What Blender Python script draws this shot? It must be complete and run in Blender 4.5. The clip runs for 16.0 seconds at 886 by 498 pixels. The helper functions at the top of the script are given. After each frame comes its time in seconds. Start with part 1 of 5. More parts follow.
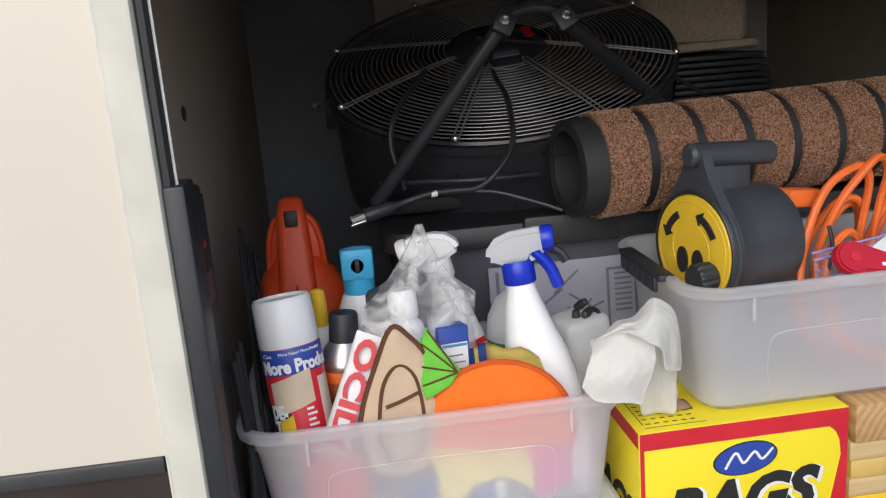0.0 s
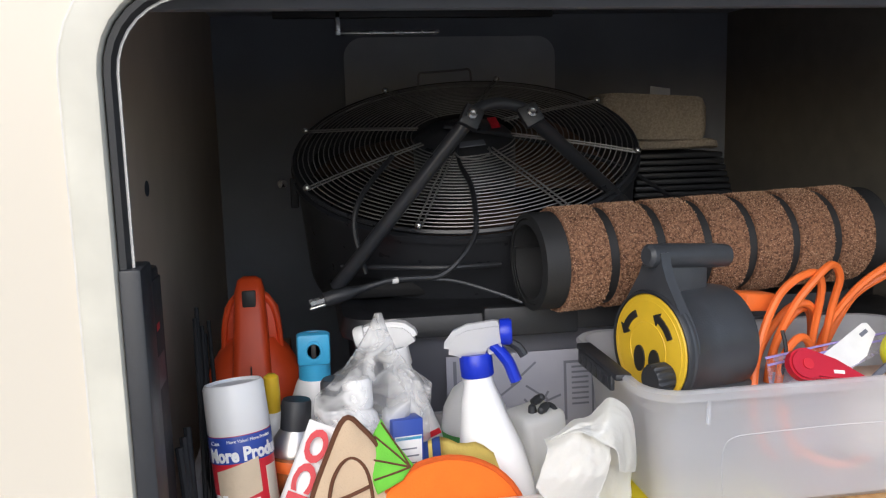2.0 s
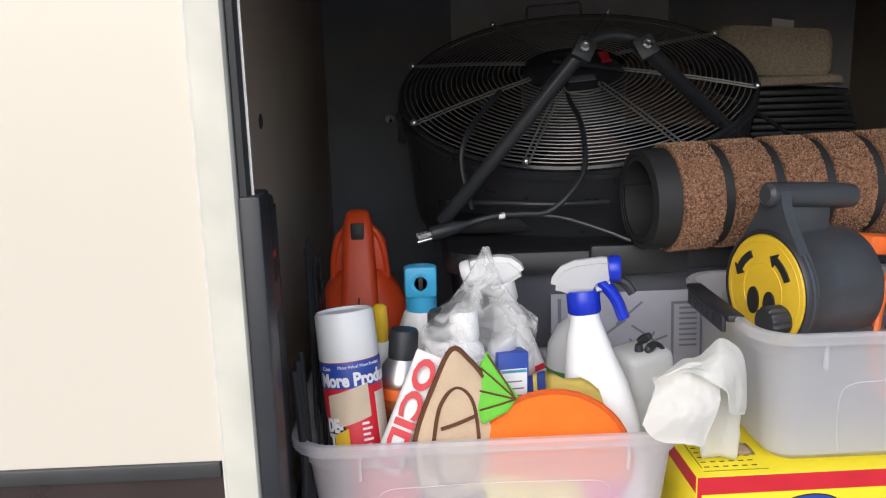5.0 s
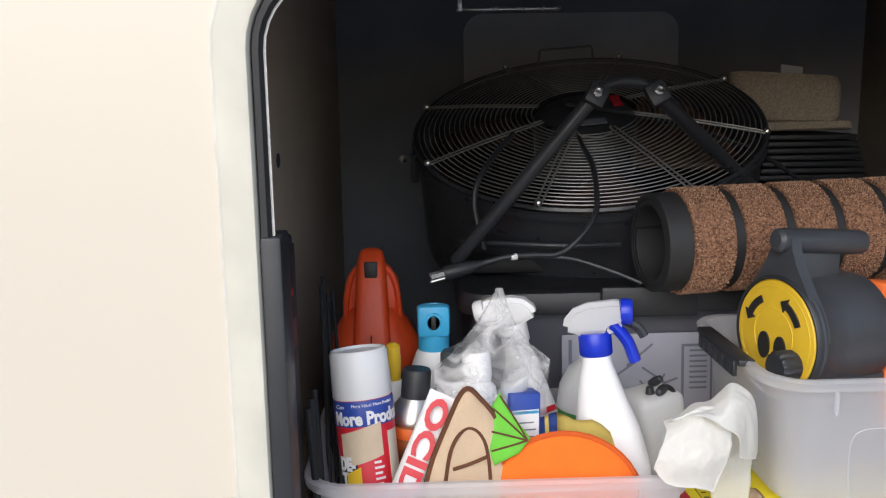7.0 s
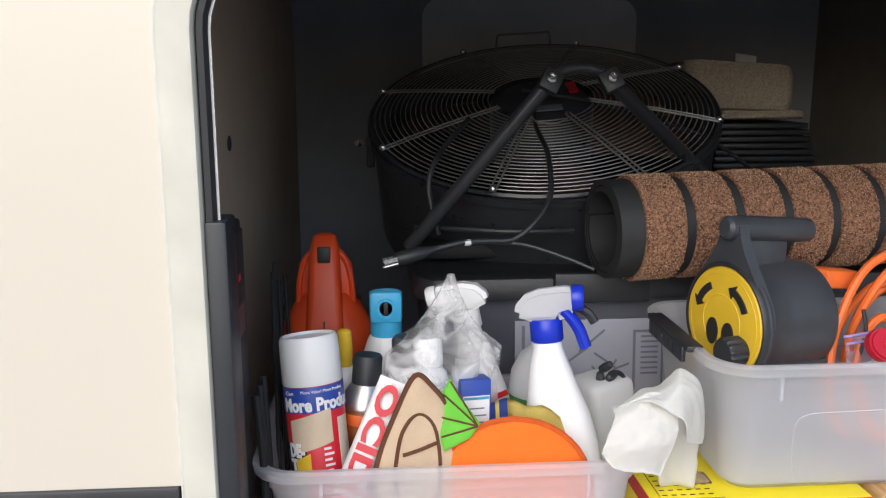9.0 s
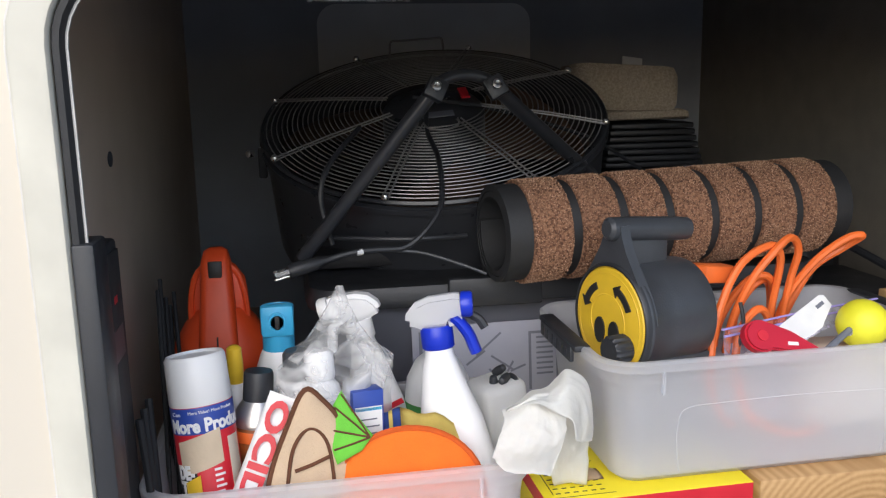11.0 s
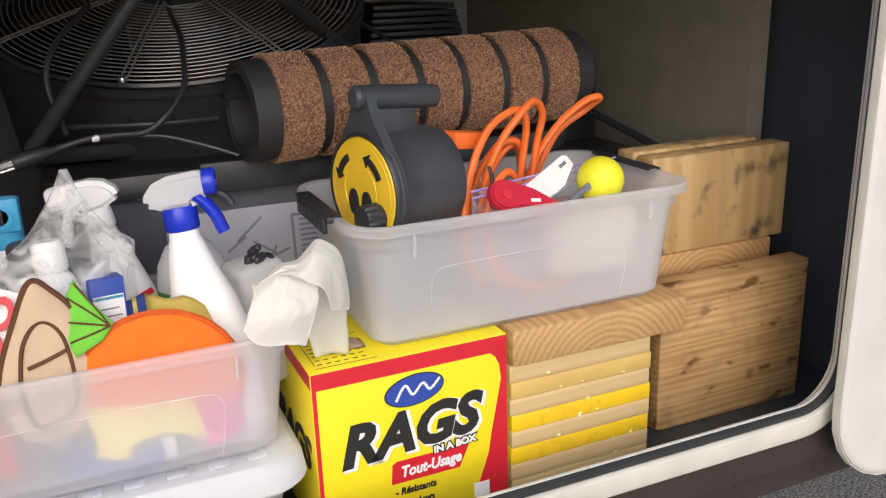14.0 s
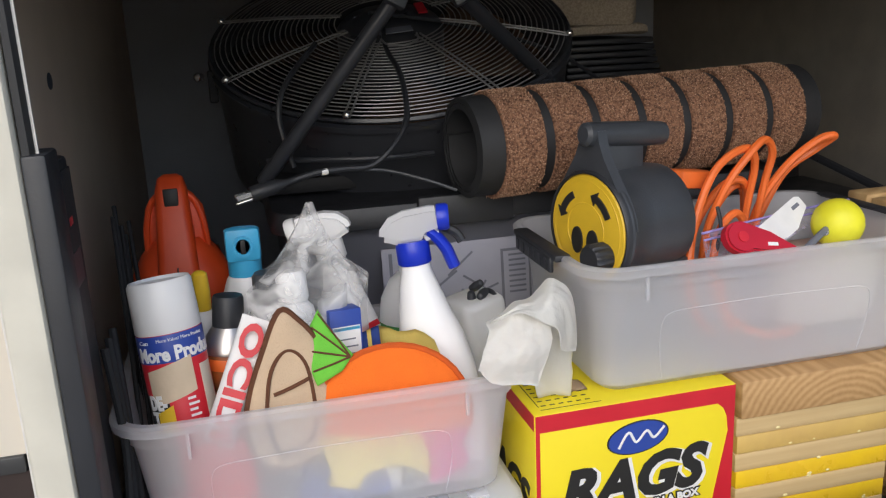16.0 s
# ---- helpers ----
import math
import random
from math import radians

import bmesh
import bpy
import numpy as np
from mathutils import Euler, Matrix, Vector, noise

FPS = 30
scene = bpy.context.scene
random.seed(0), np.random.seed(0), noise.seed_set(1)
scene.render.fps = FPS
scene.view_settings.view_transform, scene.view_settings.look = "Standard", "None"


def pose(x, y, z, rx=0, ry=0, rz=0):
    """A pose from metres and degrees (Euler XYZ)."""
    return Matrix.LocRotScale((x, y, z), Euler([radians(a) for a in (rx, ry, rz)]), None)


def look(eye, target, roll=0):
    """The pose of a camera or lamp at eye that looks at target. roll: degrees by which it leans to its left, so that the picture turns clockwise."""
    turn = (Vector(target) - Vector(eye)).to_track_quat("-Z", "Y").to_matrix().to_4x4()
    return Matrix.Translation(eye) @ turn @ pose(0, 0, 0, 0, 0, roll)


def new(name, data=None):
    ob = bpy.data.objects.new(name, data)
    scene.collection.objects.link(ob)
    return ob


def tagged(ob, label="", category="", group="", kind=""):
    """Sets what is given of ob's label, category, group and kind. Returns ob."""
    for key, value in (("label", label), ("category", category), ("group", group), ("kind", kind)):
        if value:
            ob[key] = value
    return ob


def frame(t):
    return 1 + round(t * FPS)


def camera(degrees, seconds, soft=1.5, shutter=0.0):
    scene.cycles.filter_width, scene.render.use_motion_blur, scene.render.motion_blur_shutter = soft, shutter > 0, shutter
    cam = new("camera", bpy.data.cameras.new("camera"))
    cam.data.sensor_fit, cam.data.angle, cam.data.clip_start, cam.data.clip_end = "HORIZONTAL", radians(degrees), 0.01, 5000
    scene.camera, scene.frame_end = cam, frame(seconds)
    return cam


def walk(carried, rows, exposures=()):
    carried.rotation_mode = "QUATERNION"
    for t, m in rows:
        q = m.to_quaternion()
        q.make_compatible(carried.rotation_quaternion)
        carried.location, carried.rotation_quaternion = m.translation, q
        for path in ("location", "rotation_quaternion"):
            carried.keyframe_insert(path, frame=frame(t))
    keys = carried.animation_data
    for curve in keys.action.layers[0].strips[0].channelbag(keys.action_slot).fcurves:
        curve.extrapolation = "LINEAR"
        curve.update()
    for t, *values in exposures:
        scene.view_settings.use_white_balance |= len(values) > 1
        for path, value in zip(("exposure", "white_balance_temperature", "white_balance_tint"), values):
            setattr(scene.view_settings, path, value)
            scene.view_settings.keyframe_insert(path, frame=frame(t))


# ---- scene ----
cam = camera(55.2, 16.0, soft=1.2)
PATH = [
    (0, (0.361, 0.135, 1.458), (0.56, 2.069, 0.987), -4.6),
    (0.5, (0.372, 0.146, 1.462), (0.641, 2.087, 1.059), -3.5),
    (1, (0.367, 0.146, 1.46), (0.657, 2.09, 1.088), -2.5),
    (1.5, (0.362, 0.148, 1.468), (0.648, 2.098, 1.127), -1.8),
    (2, (0.363, 0.14, 1.476), (0.667, 2.094, 1.172), -1.5),
    (2.5, (0.362, 0.142, 1.478), (0.665, 2.097, 1.182), -1.3),
    (3, (0.356, 0.141, 1.476), (0.597, 2.099, 1.149), -0.7),
    (3.5, (0.362, 0.16, 1.454), (0.502, 2.11, 1.036), -0.7),
    (3.7, (0.357, 0.145, 1.458), (0.459, 2.092, 1.012), -0.7),
    (5.8, (0.351, 0.139, 1.476), (0.415, 2.097, 1.074), -1.7),
    (6, (0.353, 0.133, 1.481), (0.408, 2.094, 1.09), -1.5),
    (6.5, (0.343, 0.132, 1.481), (0.392, 2.097, 1.113), -1.6),
    (7, (0.342, 0.13, 1.477), (0.397, 2.098, 1.125), -0.9),
    (7.5, (0.35, 0.128, 1.482), (0.437, 2.095, 1.131), -0.8),
    (8, (0.347, 0.132, 1.482), (0.459, 2.095, 1.119), -0.6),
    (8.5, (0.351, 0.134, 1.479), (0.479, 2.094, 1.1), -0.2),
    (10.8, (0.381, 0.137, 1.474), (0.681, 2.074, 1.074), -1.1),
    (11, (0.39, 0.131, 1.485), (0.725, 2.065, 1.1), -1.2),
    (11.5, (0.403, 0.137, 1.485), (0.814, 2.063, 1.136), -1.8),
    (12, (0.41, 0.13, 1.498), (0.879, 2.049, 1.181), -2.1),
    (12.5, (0.42, 0.126, 1.489), (0.967, 2.024, 1.179), -1.9),
    (13, (0.448, 0.122, 1.458), (1.101, 1.964, 1.033), -1.9),
    (13.5, (0.46, 0.121, 1.44), (1.214, 1.889, 0.888), -2.1),
    (14, (0.454, 0.118, 1.434), (1.203, 1.873, 0.833), -1.9),
    (14.5, (0.414, 0.125, 1.422), (0.993, 1.936, 0.801), -1.1),
    (15, (0.388, 0.129, 1.413), (0.714, 1.997, 0.779), -1.3),
    (15.5, (0.361, 0.126, 1.426), (0.621, 2.021, 0.84), -1.8),
    (16, (0.362, 0.169, 1.442), (0.811, 2.047, 0.924), -2.7),
]
walk(cam, [(t, look(eye, target, roll)) for t, eye, target, roll in PATH], [(0.0, 0.14, 6250, 10), (1.0, 0.25, 6250, 10), (2.5, 0.38, 6250, 10), (7.0, 0.34, 6250, 10), (8.5, 0.34, 6250, 10), (11.0, 0.36, 6150, 10), (11.5, 0.46, 6150, 10), (12.5, 0.62, 6200, 10), (13.0, 0.66, 6300, 10), (13.5, 0.44, 6550, 12), (14.0, 0.36, 6700, 12), (15.0, 0.12, 6750, 12), (15.5, 0.04, 6450, 10), (16.0, 0.05, 6350, 10)])

# ---- world and light ----
world = bpy.data.worlds.new("overcast_sky")
scene.world = world
world.use_nodes = True
wn = world.node_tree.nodes
sky = wn.new("ShaderNodeTexSky")
sky.sky_type = "NISHITA"
sky.sun_disc = False
sky.sun_elevation = radians(36)
sky.sun_rotation = radians(200)
sky.air_density, sky.dust_density, sky.ozone_density = 1.0, 2.0, 0.8
world.node_tree.links.new(sky.outputs[0], wn["Background"].inputs[0])
wn["Background"].inputs[1].default_value = 0.15
sun_data = bpy.data.lights.new("sun", "SUN")
sun_data.energy, sun_data.angle, sun_data.color = 1.45, radians(70), (1.0, 0.985, 0.965)
sun = new("sun", sun_data)
sun.matrix_basis = look((-2.0, -8.0, 7.6), (0.6, 0.9, 1.0))


# ---- materials ----
def col(c):
    return (*c, 1.0) if len(c) == 3 else c


def mat(name, c, rough=0.5, metal=0.0, c2=None, scale=8.0, fine=0.0, bump=0.0, bump_scale=200.0, stretch=(1, 1, 1), detail=4.0, coat=0.0, amount=1.0):
    """Principled material, mottled at two scales, with a fine relief."""
    m = bpy.data.materials.new(name)
    m.use_nodes = True
    nt = m.node_tree
    b = nt.nodes["Principled BSDF"]
    b.inputs["Roughness"].default_value, b.inputs["Metallic"].default_value = rough, metal
    b.inputs["Coat Weight"].default_value = coat
    tc = nt.nodes.new("ShaderNodeTexCoord")
    mp = nt.nodes.new("ShaderNodeMapping")
    mp.inputs["Scale"].default_value = stretch
    nt.links.new(tc.outputs["Object"], mp.inputs[0])
    c2 = c2 or tuple(x * 0.86 for x in c)
    n1 = nt.nodes.new("ShaderNodeTexNoise")
    n1.inputs["Scale"].default_value, n1.inputs["Detail"].default_value = scale, detail
    nt.links.new(mp.outputs[0], n1.inputs["Vector"])
    ramp = nt.nodes.new("ShaderNodeValToRGB")
    ramp.color_ramp.elements[0].position, ramp.color_ramp.elements[1].position = 0.35, 0.68
    ramp.color_ramp.elements[0].color, ramp.color_ramp.elements[1].color = col(c2), col(c)
    nt.links.new(n1.outputs[0], ramp.inputs[0])
    nt.links.new(ramp.outputs[0], b.inputs["Base Color"])
    n2 = nt.nodes.new("ShaderNodeTexNoise")
    n2.inputs["Scale"].default_value, n2.inputs["Detail"].default_value = bump_scale, 3.0
    nt.links.new(mp.outputs[0], n2.inputs["Vector"])
    rr = nt.nodes.new("ShaderNodeMapRange")
    rr.inputs["To Min"].default_value, rr.inputs["To Max"].default_value = max(0.02, rough - 0.1), min(1.0, rough + 0.12)
    nt.links.new(n1.outputs[0], rr.inputs["Value"])
    nt.links.new(rr.outputs[0], b.inputs["Roughness"])
    if bump:
        bp = nt.nodes.new("ShaderNodeBump")
        bp.inputs["Strength"].default_value, bp.inputs["Distance"].default_value = bump, 0.002
        nt.links.new(n2.outputs[0], bp.inputs["Height"])
        nt.links.new(bp.outputs[0], b.inputs["Normal"])
    if fine:
        mx = nt.nodes.new("ShaderNodeMix")
        mx.data_type, mx.blend_type = "RGBA", "MULTIPLY"
        mx.inputs[0].default_value = fine
        nt.links.new(ramp.outputs[0], mx.inputs[6])
        nt.links.new(n2.outputs[0], mx.inputs[7])
        nt.links.new(mx.outputs[2], b.inputs["Base Color"])
    return m


def frosted(name, c, clear=0.25, blur=0.2, rough=0.35, bump=0.15):
    """Cloudy polypropylene: part clear, part blurring, part glowing through, part white."""
    m = bpy.data.materials.new(name)
    m.use_nodes = True
    nt = m.node_tree
    out = nt.nodes["Material Output"]
    b = nt.nodes["Principled BSDF"]
    b.inputs["Base Color"].default_value, b.inputs["Roughness"].default_value = col(c), rough
    no = nt.nodes.new("ShaderNodeTexNoise")
    no.inputs["Scale"].default_value = 60.0
    bp = nt.nodes.new("ShaderNodeBump")
    bp.inputs["Strength"].default_value, bp.inputs["Distance"].default_value = bump, 0.001
    nt.links.new(no.outputs[0], bp.inputs["Height"])
    nt.links.new(bp.outputs[0], b.inputs["Normal"])
    tl = nt.nodes.new("ShaderNodeBsdfTranslucent")
    tl.inputs[0].default_value = col(c)
    tr = nt.nodes.new("ShaderNodeBsdfTransparent")
    rf = nt.nodes.new("ShaderNodeBsdfRefraction")
    rf.inputs["Roughness"].default_value, rf.inputs["IOR"].default_value = 0.5, 1.1
    def mix(f, a, d):
        x = nt.nodes.new("ShaderNodeMixShader")
        x.inputs[0].default_value = f
        nt.links.new(a.outputs[0], x.inputs[1])
        nt.links.new(d.outputs[0], x.inputs[2])
        return x
    solid = mix(0.5, b, tl)
    see = mix(blur / (blur + clear), tr, rf)
    last = mix(blur + clear, solid, see)
    nt.links.new(last.outputs[0], out.inputs[0])
    return m


def film(name, c, gloss=0.25, rough=0.15, bump=0.6, size=28.0):
    """Clear crinkled plastic film: see-through, with milky patches painted in as crease highlights."""
    m = bpy.data.materials.new(name)
    m.use_nodes = True
    nt = m.node_tree
    b = nt.nodes["Principled BSDF"]
    b.inputs["Base Color"].default_value, b.inputs["Roughness"].default_value = col(c), rough
    tc = nt.nodes.new("ShaderNodeTexCoord")
    no = nt.nodes.new("ShaderNodeTexNoise")
    no.inputs["Scale"].default_value, no.inputs["Detail"].default_value, no.inputs["Distortion"].default_value = size, 1.5, 1.2
    nt.links.new(tc.outputs["Object"], no.inputs["Vector"])
    bp = nt.nodes.new("ShaderNodeBump")
    bp.inputs["Strength"].default_value, bp.inputs["Distance"].default_value = bump, 0.01
    nt.links.new(no.outputs[0], bp.inputs["Height"])
    nt.links.new(bp.outputs[0], b.inputs["Normal"])
    tl = nt.nodes.new("ShaderNodeBsdfTranslucent")
    tl.inputs[0].default_value = col(c)
    body = nt.nodes.new("ShaderNodeMixShader")
    body.inputs[0].default_value = 0.35
    nt.links.new(b.outputs[0], body.inputs[1])
    nt.links.new(tl.outputs[0], body.inputs[2])
    rp = nt.nodes.new("ShaderNodeMapRange")
    rp.inputs["From Min"].default_value, rp.inputs["From Max"].default_value = 0.42, 0.68
    rp.inputs["To Min"].default_value, rp.inputs["To Max"].default_value = gloss * 0.35, gloss * 2.4
    nt.links.new(no.outputs[0], rp.inputs["Value"])
    tr = nt.nodes.new("ShaderNodeBsdfTransparent")
    x = nt.nodes.new("ShaderNodeMixShader")
    nt.links.new(rp.outputs[0], x.inputs[0])
    nt.links.new(tr.outputs[0], x.inputs[1])
    nt.links.new(body.outputs[0], x.inputs[2])
    nt.links.new(x.outputs[0], nt.nodes["Material Output"].inputs[0])
    return m


def wood(name, c, c2, axis="Y", ring=38.0, stain=0.0, rough=0.65, fine=0.45, warp=2.2, knots=0.0, mottle=0.0):
    """Softwood: rings round an axis, seen as arcs on the end and as streaks along the grain."""
    m = bpy.data.materials.new(name)
    m.use_nodes = True
    nt = m.node_tree
    b = nt.nodes["Principled BSDF"]
    b.inputs["Roughness"].default_value = rough
    tc = nt.nodes.new("ShaderNodeTexCoord")
    mp = nt.nodes.new("ShaderNodeMapping")
    k = {"X": (0.06, 1, 1), "Y": (1, 0.06, 1), "Z": (1, 1, 0.06)}[axis]
    mp.inputs["Scale"].default_value = k
    mp.inputs["Location"].default_value = {"X": (0, 0.02, 0.11), "Y": (-0.01, 0, 0.05), "Z": (0.02, 0.09, 0)}[axis]
    nt.links.new(tc.outputs["Object"], mp.inputs[0])
    wv = nt.nodes.new("ShaderNodeTexWave")
    wv.wave_type, wv.rings_direction = "RINGS", axis
    wv.inputs["Scale"].default_value, wv.inputs["Distortion"].default_value = ring, warp
    wv.inputs["Detail"].default_value, wv.inputs["Detail Scale"].default_value = 3.0, 1.2
    nt.links.new(mp.outputs[0], wv.inputs["Vector"])
    no = nt.nodes.new("ShaderNodeTexNoise")
    no.inputs["Scale"].default_value, no.inputs["Detail"].default_value = 160.0, 4.0
    nt.links.new(mp.outputs[0], no.inputs["Vector"])
    ad = nt.nodes.new("ShaderNodeMix")
    ad.inputs[0].default_value = fine
    nt.links.new(wv.outputs[1], ad.inputs[2])
    nt.links.new(no.outputs[0], ad.inputs[3])
    rp = nt.nodes.new("ShaderNodeValToRGB")
    rp.color_ramp.elements[0].position, rp.color_ramp.elements[1].position = 0.2, 0.75
    rp.color_ramp.elements[0].color, rp.color_ramp.elements[1].color = col(c2), col(c)
    nt.links.new(ad.outputs[0], rp.inputs[0])
    last = rp.outputs[0]
    for amount, size, low, high, tint in ((mottle, 9.0, 0.42, 0.68, (0.62, 0.50, 0.40, 1)), (knots, 40.0, 0.585, 0.67, (0.22, 0.15, 0.11, 1))):
        if amount:
            pn = nt.nodes.new("ShaderNodeTexNoise")
            pn.inputs["Scale"].default_value, pn.inputs["Detail"].default_value = size, 3.0
            pm2 = nt.nodes.new("ShaderNodeMapping")
            pm2.inputs["Scale"].default_value = tuple(0.4 + 0.6 * q for q in k)
            nt.links.new(tc.outputs["Object"], pm2.inputs[0])
            nt.links.new(pm2.outputs[0], pn.inputs["Vector"])
            pr = nt.nodes.new("ShaderNodeMapRange")
            pr.inputs["From Min"].default_value, pr.inputs["From Max"].default_value, pr.inputs["To Max"].default_value = low, high, amount
            nt.links.new(pn.outputs[0], pr.inputs["Value"])
            pm = nt.nodes.new("ShaderNodeMix")
            pm.data_type, pm.blend_type = "RGBA", "MULTIPLY"
            nt.links.new(pr.outputs[0], pm.inputs[0])
            nt.links.new(last, pm.inputs[6])
            pm.inputs[7].default_value = tint
            last = pm.outputs[2]
    if stain:
        sn = nt.nodes.new("ShaderNodeTexNoise")
        sn.inputs["Scale"].default_value, sn.inputs["Detail"].default_value = 22.0, 6.0
        nt.links.new(tc.outputs["Object"], sn.inputs["Vector"])
        sr = nt.nodes.new("ShaderNodeMapRange")
        sr.inputs["From Min"].default_value, sr.inputs["From Max"].default_value = 0.54, 0.70
        sr.inputs["To Max"].default_value = stain
        nt.links.new(sn.outputs[0], sr.inputs["Value"])
        mx = nt.nodes.new("ShaderNodeMix")
        mx.data_type = "RGBA"
        nt.links.new(sr.outputs[0], mx.inputs[0])
        nt.links.new(last, mx.inputs[6])
        mx.inputs[7].default_value = (0.05, 0.04, 0.03, 1)
        last = mx.outputs[2]
    nt.links.new(last, b.inputs["Base Color"])
    bp = nt.nodes.new("ShaderNodeBump")
    bp.inputs["Strength"].default_value, bp.inputs["Distance"].default_value = 0.35, 0.001
    nt.links.new(ad.outputs[0], bp.inputs["Height"])
    nt.links.new(bp.outputs[0], b.inputs["Normal"])
    return m


M_CREAM = mat("cream_gelcoat", (0.69, 0.63, 0.53), 0.3, c2=(0.675, 0.615, 0.515), scale=1.5, detail=1.0, bump=0.02, bump_scale=30)
M_FLANGE = mat("painted_flange", (0.66, 0.635, 0.545), 0.4, scale=14, bump=0.05, bump_scale=80)
M_BROWN = mat("dark_brown_gelcoat", (0.045, 0.032, 0.028), 0.3, scale=20, bump=0.03)
M_BAND = mat("charcoal_trim", (0.055, 0.055, 0.055), 0.4, scale=20)
M_RUBBER = mat("black_rubber", (0.024, 0.025, 0.027), 0.6, scale=40, bump=0.15, bump_scale=300)
M_DOOR = mat("grey_cream_door_paint", (0.66, 0.635, 0.60), 0.35, scale=6, bump=0.03, bump_scale=40)
M_CEIL = mat("grey_ceiling_board", (0.50, 0.52, 0.56), 0.6, scale=8, bump=0.1)
M_HEADR = mat("grey_header_metal", (0.22, 0.225, 0.235), 0.32, scale=20)
M_HEADSTRIP = mat("brown_grey_strip", (0.085, 0.075, 0.068), 0.5, scale=20)
M_LIP = mat("worn_white_lip", (0.72, 0.7, 0.66), 0.4, scale=60)
M_LINER = mat("tan_board_liner", (0.62, 0.52, 0.42), 0.8, c2=(0.57, 0.475, 0.38), scale=9, bump=0.1)
M_GREY = mat("grey_felt_liner", (0.27, 0.24, 0.20), 0.95, c2=(0.23, 0.205, 0.175), scale=18, bump=0.5, bump_scale=350)
M_DARK = mat("black_board_liner", (0.055, 0.063, 0.078), 0.7, scale=10, bump=0.1)
M_BACK = mat("dark_back_liner", (0.36, 0.385, 0.43), 0.7, scale=6)
M_PANEL = mat("dark_door_skin", (0.78, 0.80, 0.82), 0.6, scale=6)
M_FLOOR = mat("bay_floor_black", (0.034, 0.039, 0.046), 0.5, scale=30, bump=0.2)
M_GRAVEL = mat("grey_gravel", (0.46, 0.45, 0.44), 0.9, c2=(0.035, 0.035, 0.037), scale=130, bump=1.0, bump_scale=160)
M_STEEL = mat("bright_steel", (0.75, 0.75, 0.73), 0.25, 1.0, scale=50)
M_WIRE = mat("grey_wire", (0.33, 0.325, 0.32), 0.38, 0.5, scale=50)
M_BLACKP = mat("black_plastic", (0.027, 0.029, 0.034), 0.45, scale=30, bump=0.12, bump_scale=250)
M_BLACKM = mat("black_painted_metal", (0.034, 0.036, 0.042), 0.3, scale=40, bump=0.05)
M_REEL = mat("charcoal_plastic", (0.056, 0.061, 0.070), 0.36, c2=(0.042, 0.046, 0.053), scale=25, bump=0.1, bump_scale=400)
M_YELLOW = mat("yellow_plastic", (0.80, 0.52, 0.03), 0.4, scale=20)
M_BIN = frosted("frosted_polypropylene", (0.95, 0.96, 1.0), clear=0.44, blur=0.13)
M_LID = frosted("milky_lid_plastic", (0.97, 0.98, 1.0), clear=0.03, blur=0.06)
M_TOTE = frosted("smoky_tote_plastic", (0.24, 0.25, 0.30), clear=0.15, blur=0.15)
M_HEAD = frosted("clear_trigger_plastic", (0.98, 0.985, 0.99), clear=0.20, blur=0.10, rough=0.2)
M_FILM = film("clear_bag_film", (0.98, 0.98, 0.98), gloss=0.27, rough=0.1, bump=0.8)
M_SEAL = mat("violet_seal_plastic", (0.42, 0.36, 0.78), 0.35, scale=30)
M_ZIP = film("violet_zip_film", (0.74, 0.70, 0.90), 0.2, bump=0.15)
M_WHITE = mat("white_plastic", (0.82, 0.82, 0.82), 0.32, c2=(0.79, 0.79, 0.8), scale=10, bump=0.02)
M_PAPER = mat("white_paper_towel", (0.93, 0.92, 0.88), 0.95, c2=(0.92, 0.91, 0.87), scale=30, bump=0.2, bump_scale=260)
M_SACK = mat("cream_packet_paper", (0.66, 0.60, 0.52), 0.9, scale=25, bump=0.2, bump_scale=200)
M_BLUE = mat("royal_blue_plastic", (0.012, 0.035, 0.52), 0.3, scale=10)
M_LBLUE = mat("blue_label", (0.03, 0.07, 0.36), 0.4, scale=10)
M_CYAN = mat("sky_blue_plastic", (0.06, 0.42, 0.72), 0.35, scale=10)
M_RED = mat("red_print", (0.62, 0.02, 0.035), 0.4, scale=15)
M_REDP = mat("red_plastic", (0.50, 0.012, 0.03), 0.3, scale=15)
M_BOXY = mat("yellow_carton", (0.86, 0.70, 0.02), 0.4, c2=(0.82, 0.66, 0.02), scale=8, bump=0.04, bump_scale=60)
M_BLACKI = mat("black_ink", (0.02, 0.02, 0.02), 0.5, scale=20)
M_WHITEI = mat("white_ink", (0.84, 0.84, 0.84), 0.45, scale=20)
M_BLOWER = mat("orange_red_plastic", (0.80, 0.085, 0.016), 0.45, c2=(0.70, 0.068, 0.012), scale=14, bump=0.05)
M_CORD = mat("orange_cord", (0.86, 0.17, 0.03), 0.45, scale=30, bump=0.05)
M_ORANGE = mat("orange_cloth", (0.87, 0.17, 0.012), 0.9, c2=(0.80, 0.15, 0.01), scale=20, bump=0.5, bump_scale=500)
M_TAN = mat("tan_cloth", (0.62, 0.46, 0.31), 0.95, scale=20, bump=0.5, bump_scale=500)
M_TRIM = mat("brown_piping", (0.12, 0.045, 0.02), 0.9, scale=60, bump=0.3)
M_GREEN = mat("leaf_green_cloth", (0.16, 0.55, 0.05), 0.9, scale=30, bump=0.5, bump_scale=500)
M_OTRIM = mat("burnt_orange_piping", (0.62, 0.10, 0.01), 0.9, scale=60, bump=0.3)
M_PALEY = mat("pale_yellow_cloth", (0.86, 0.70, 0.20), 0.9, scale=20, bump=0.3)
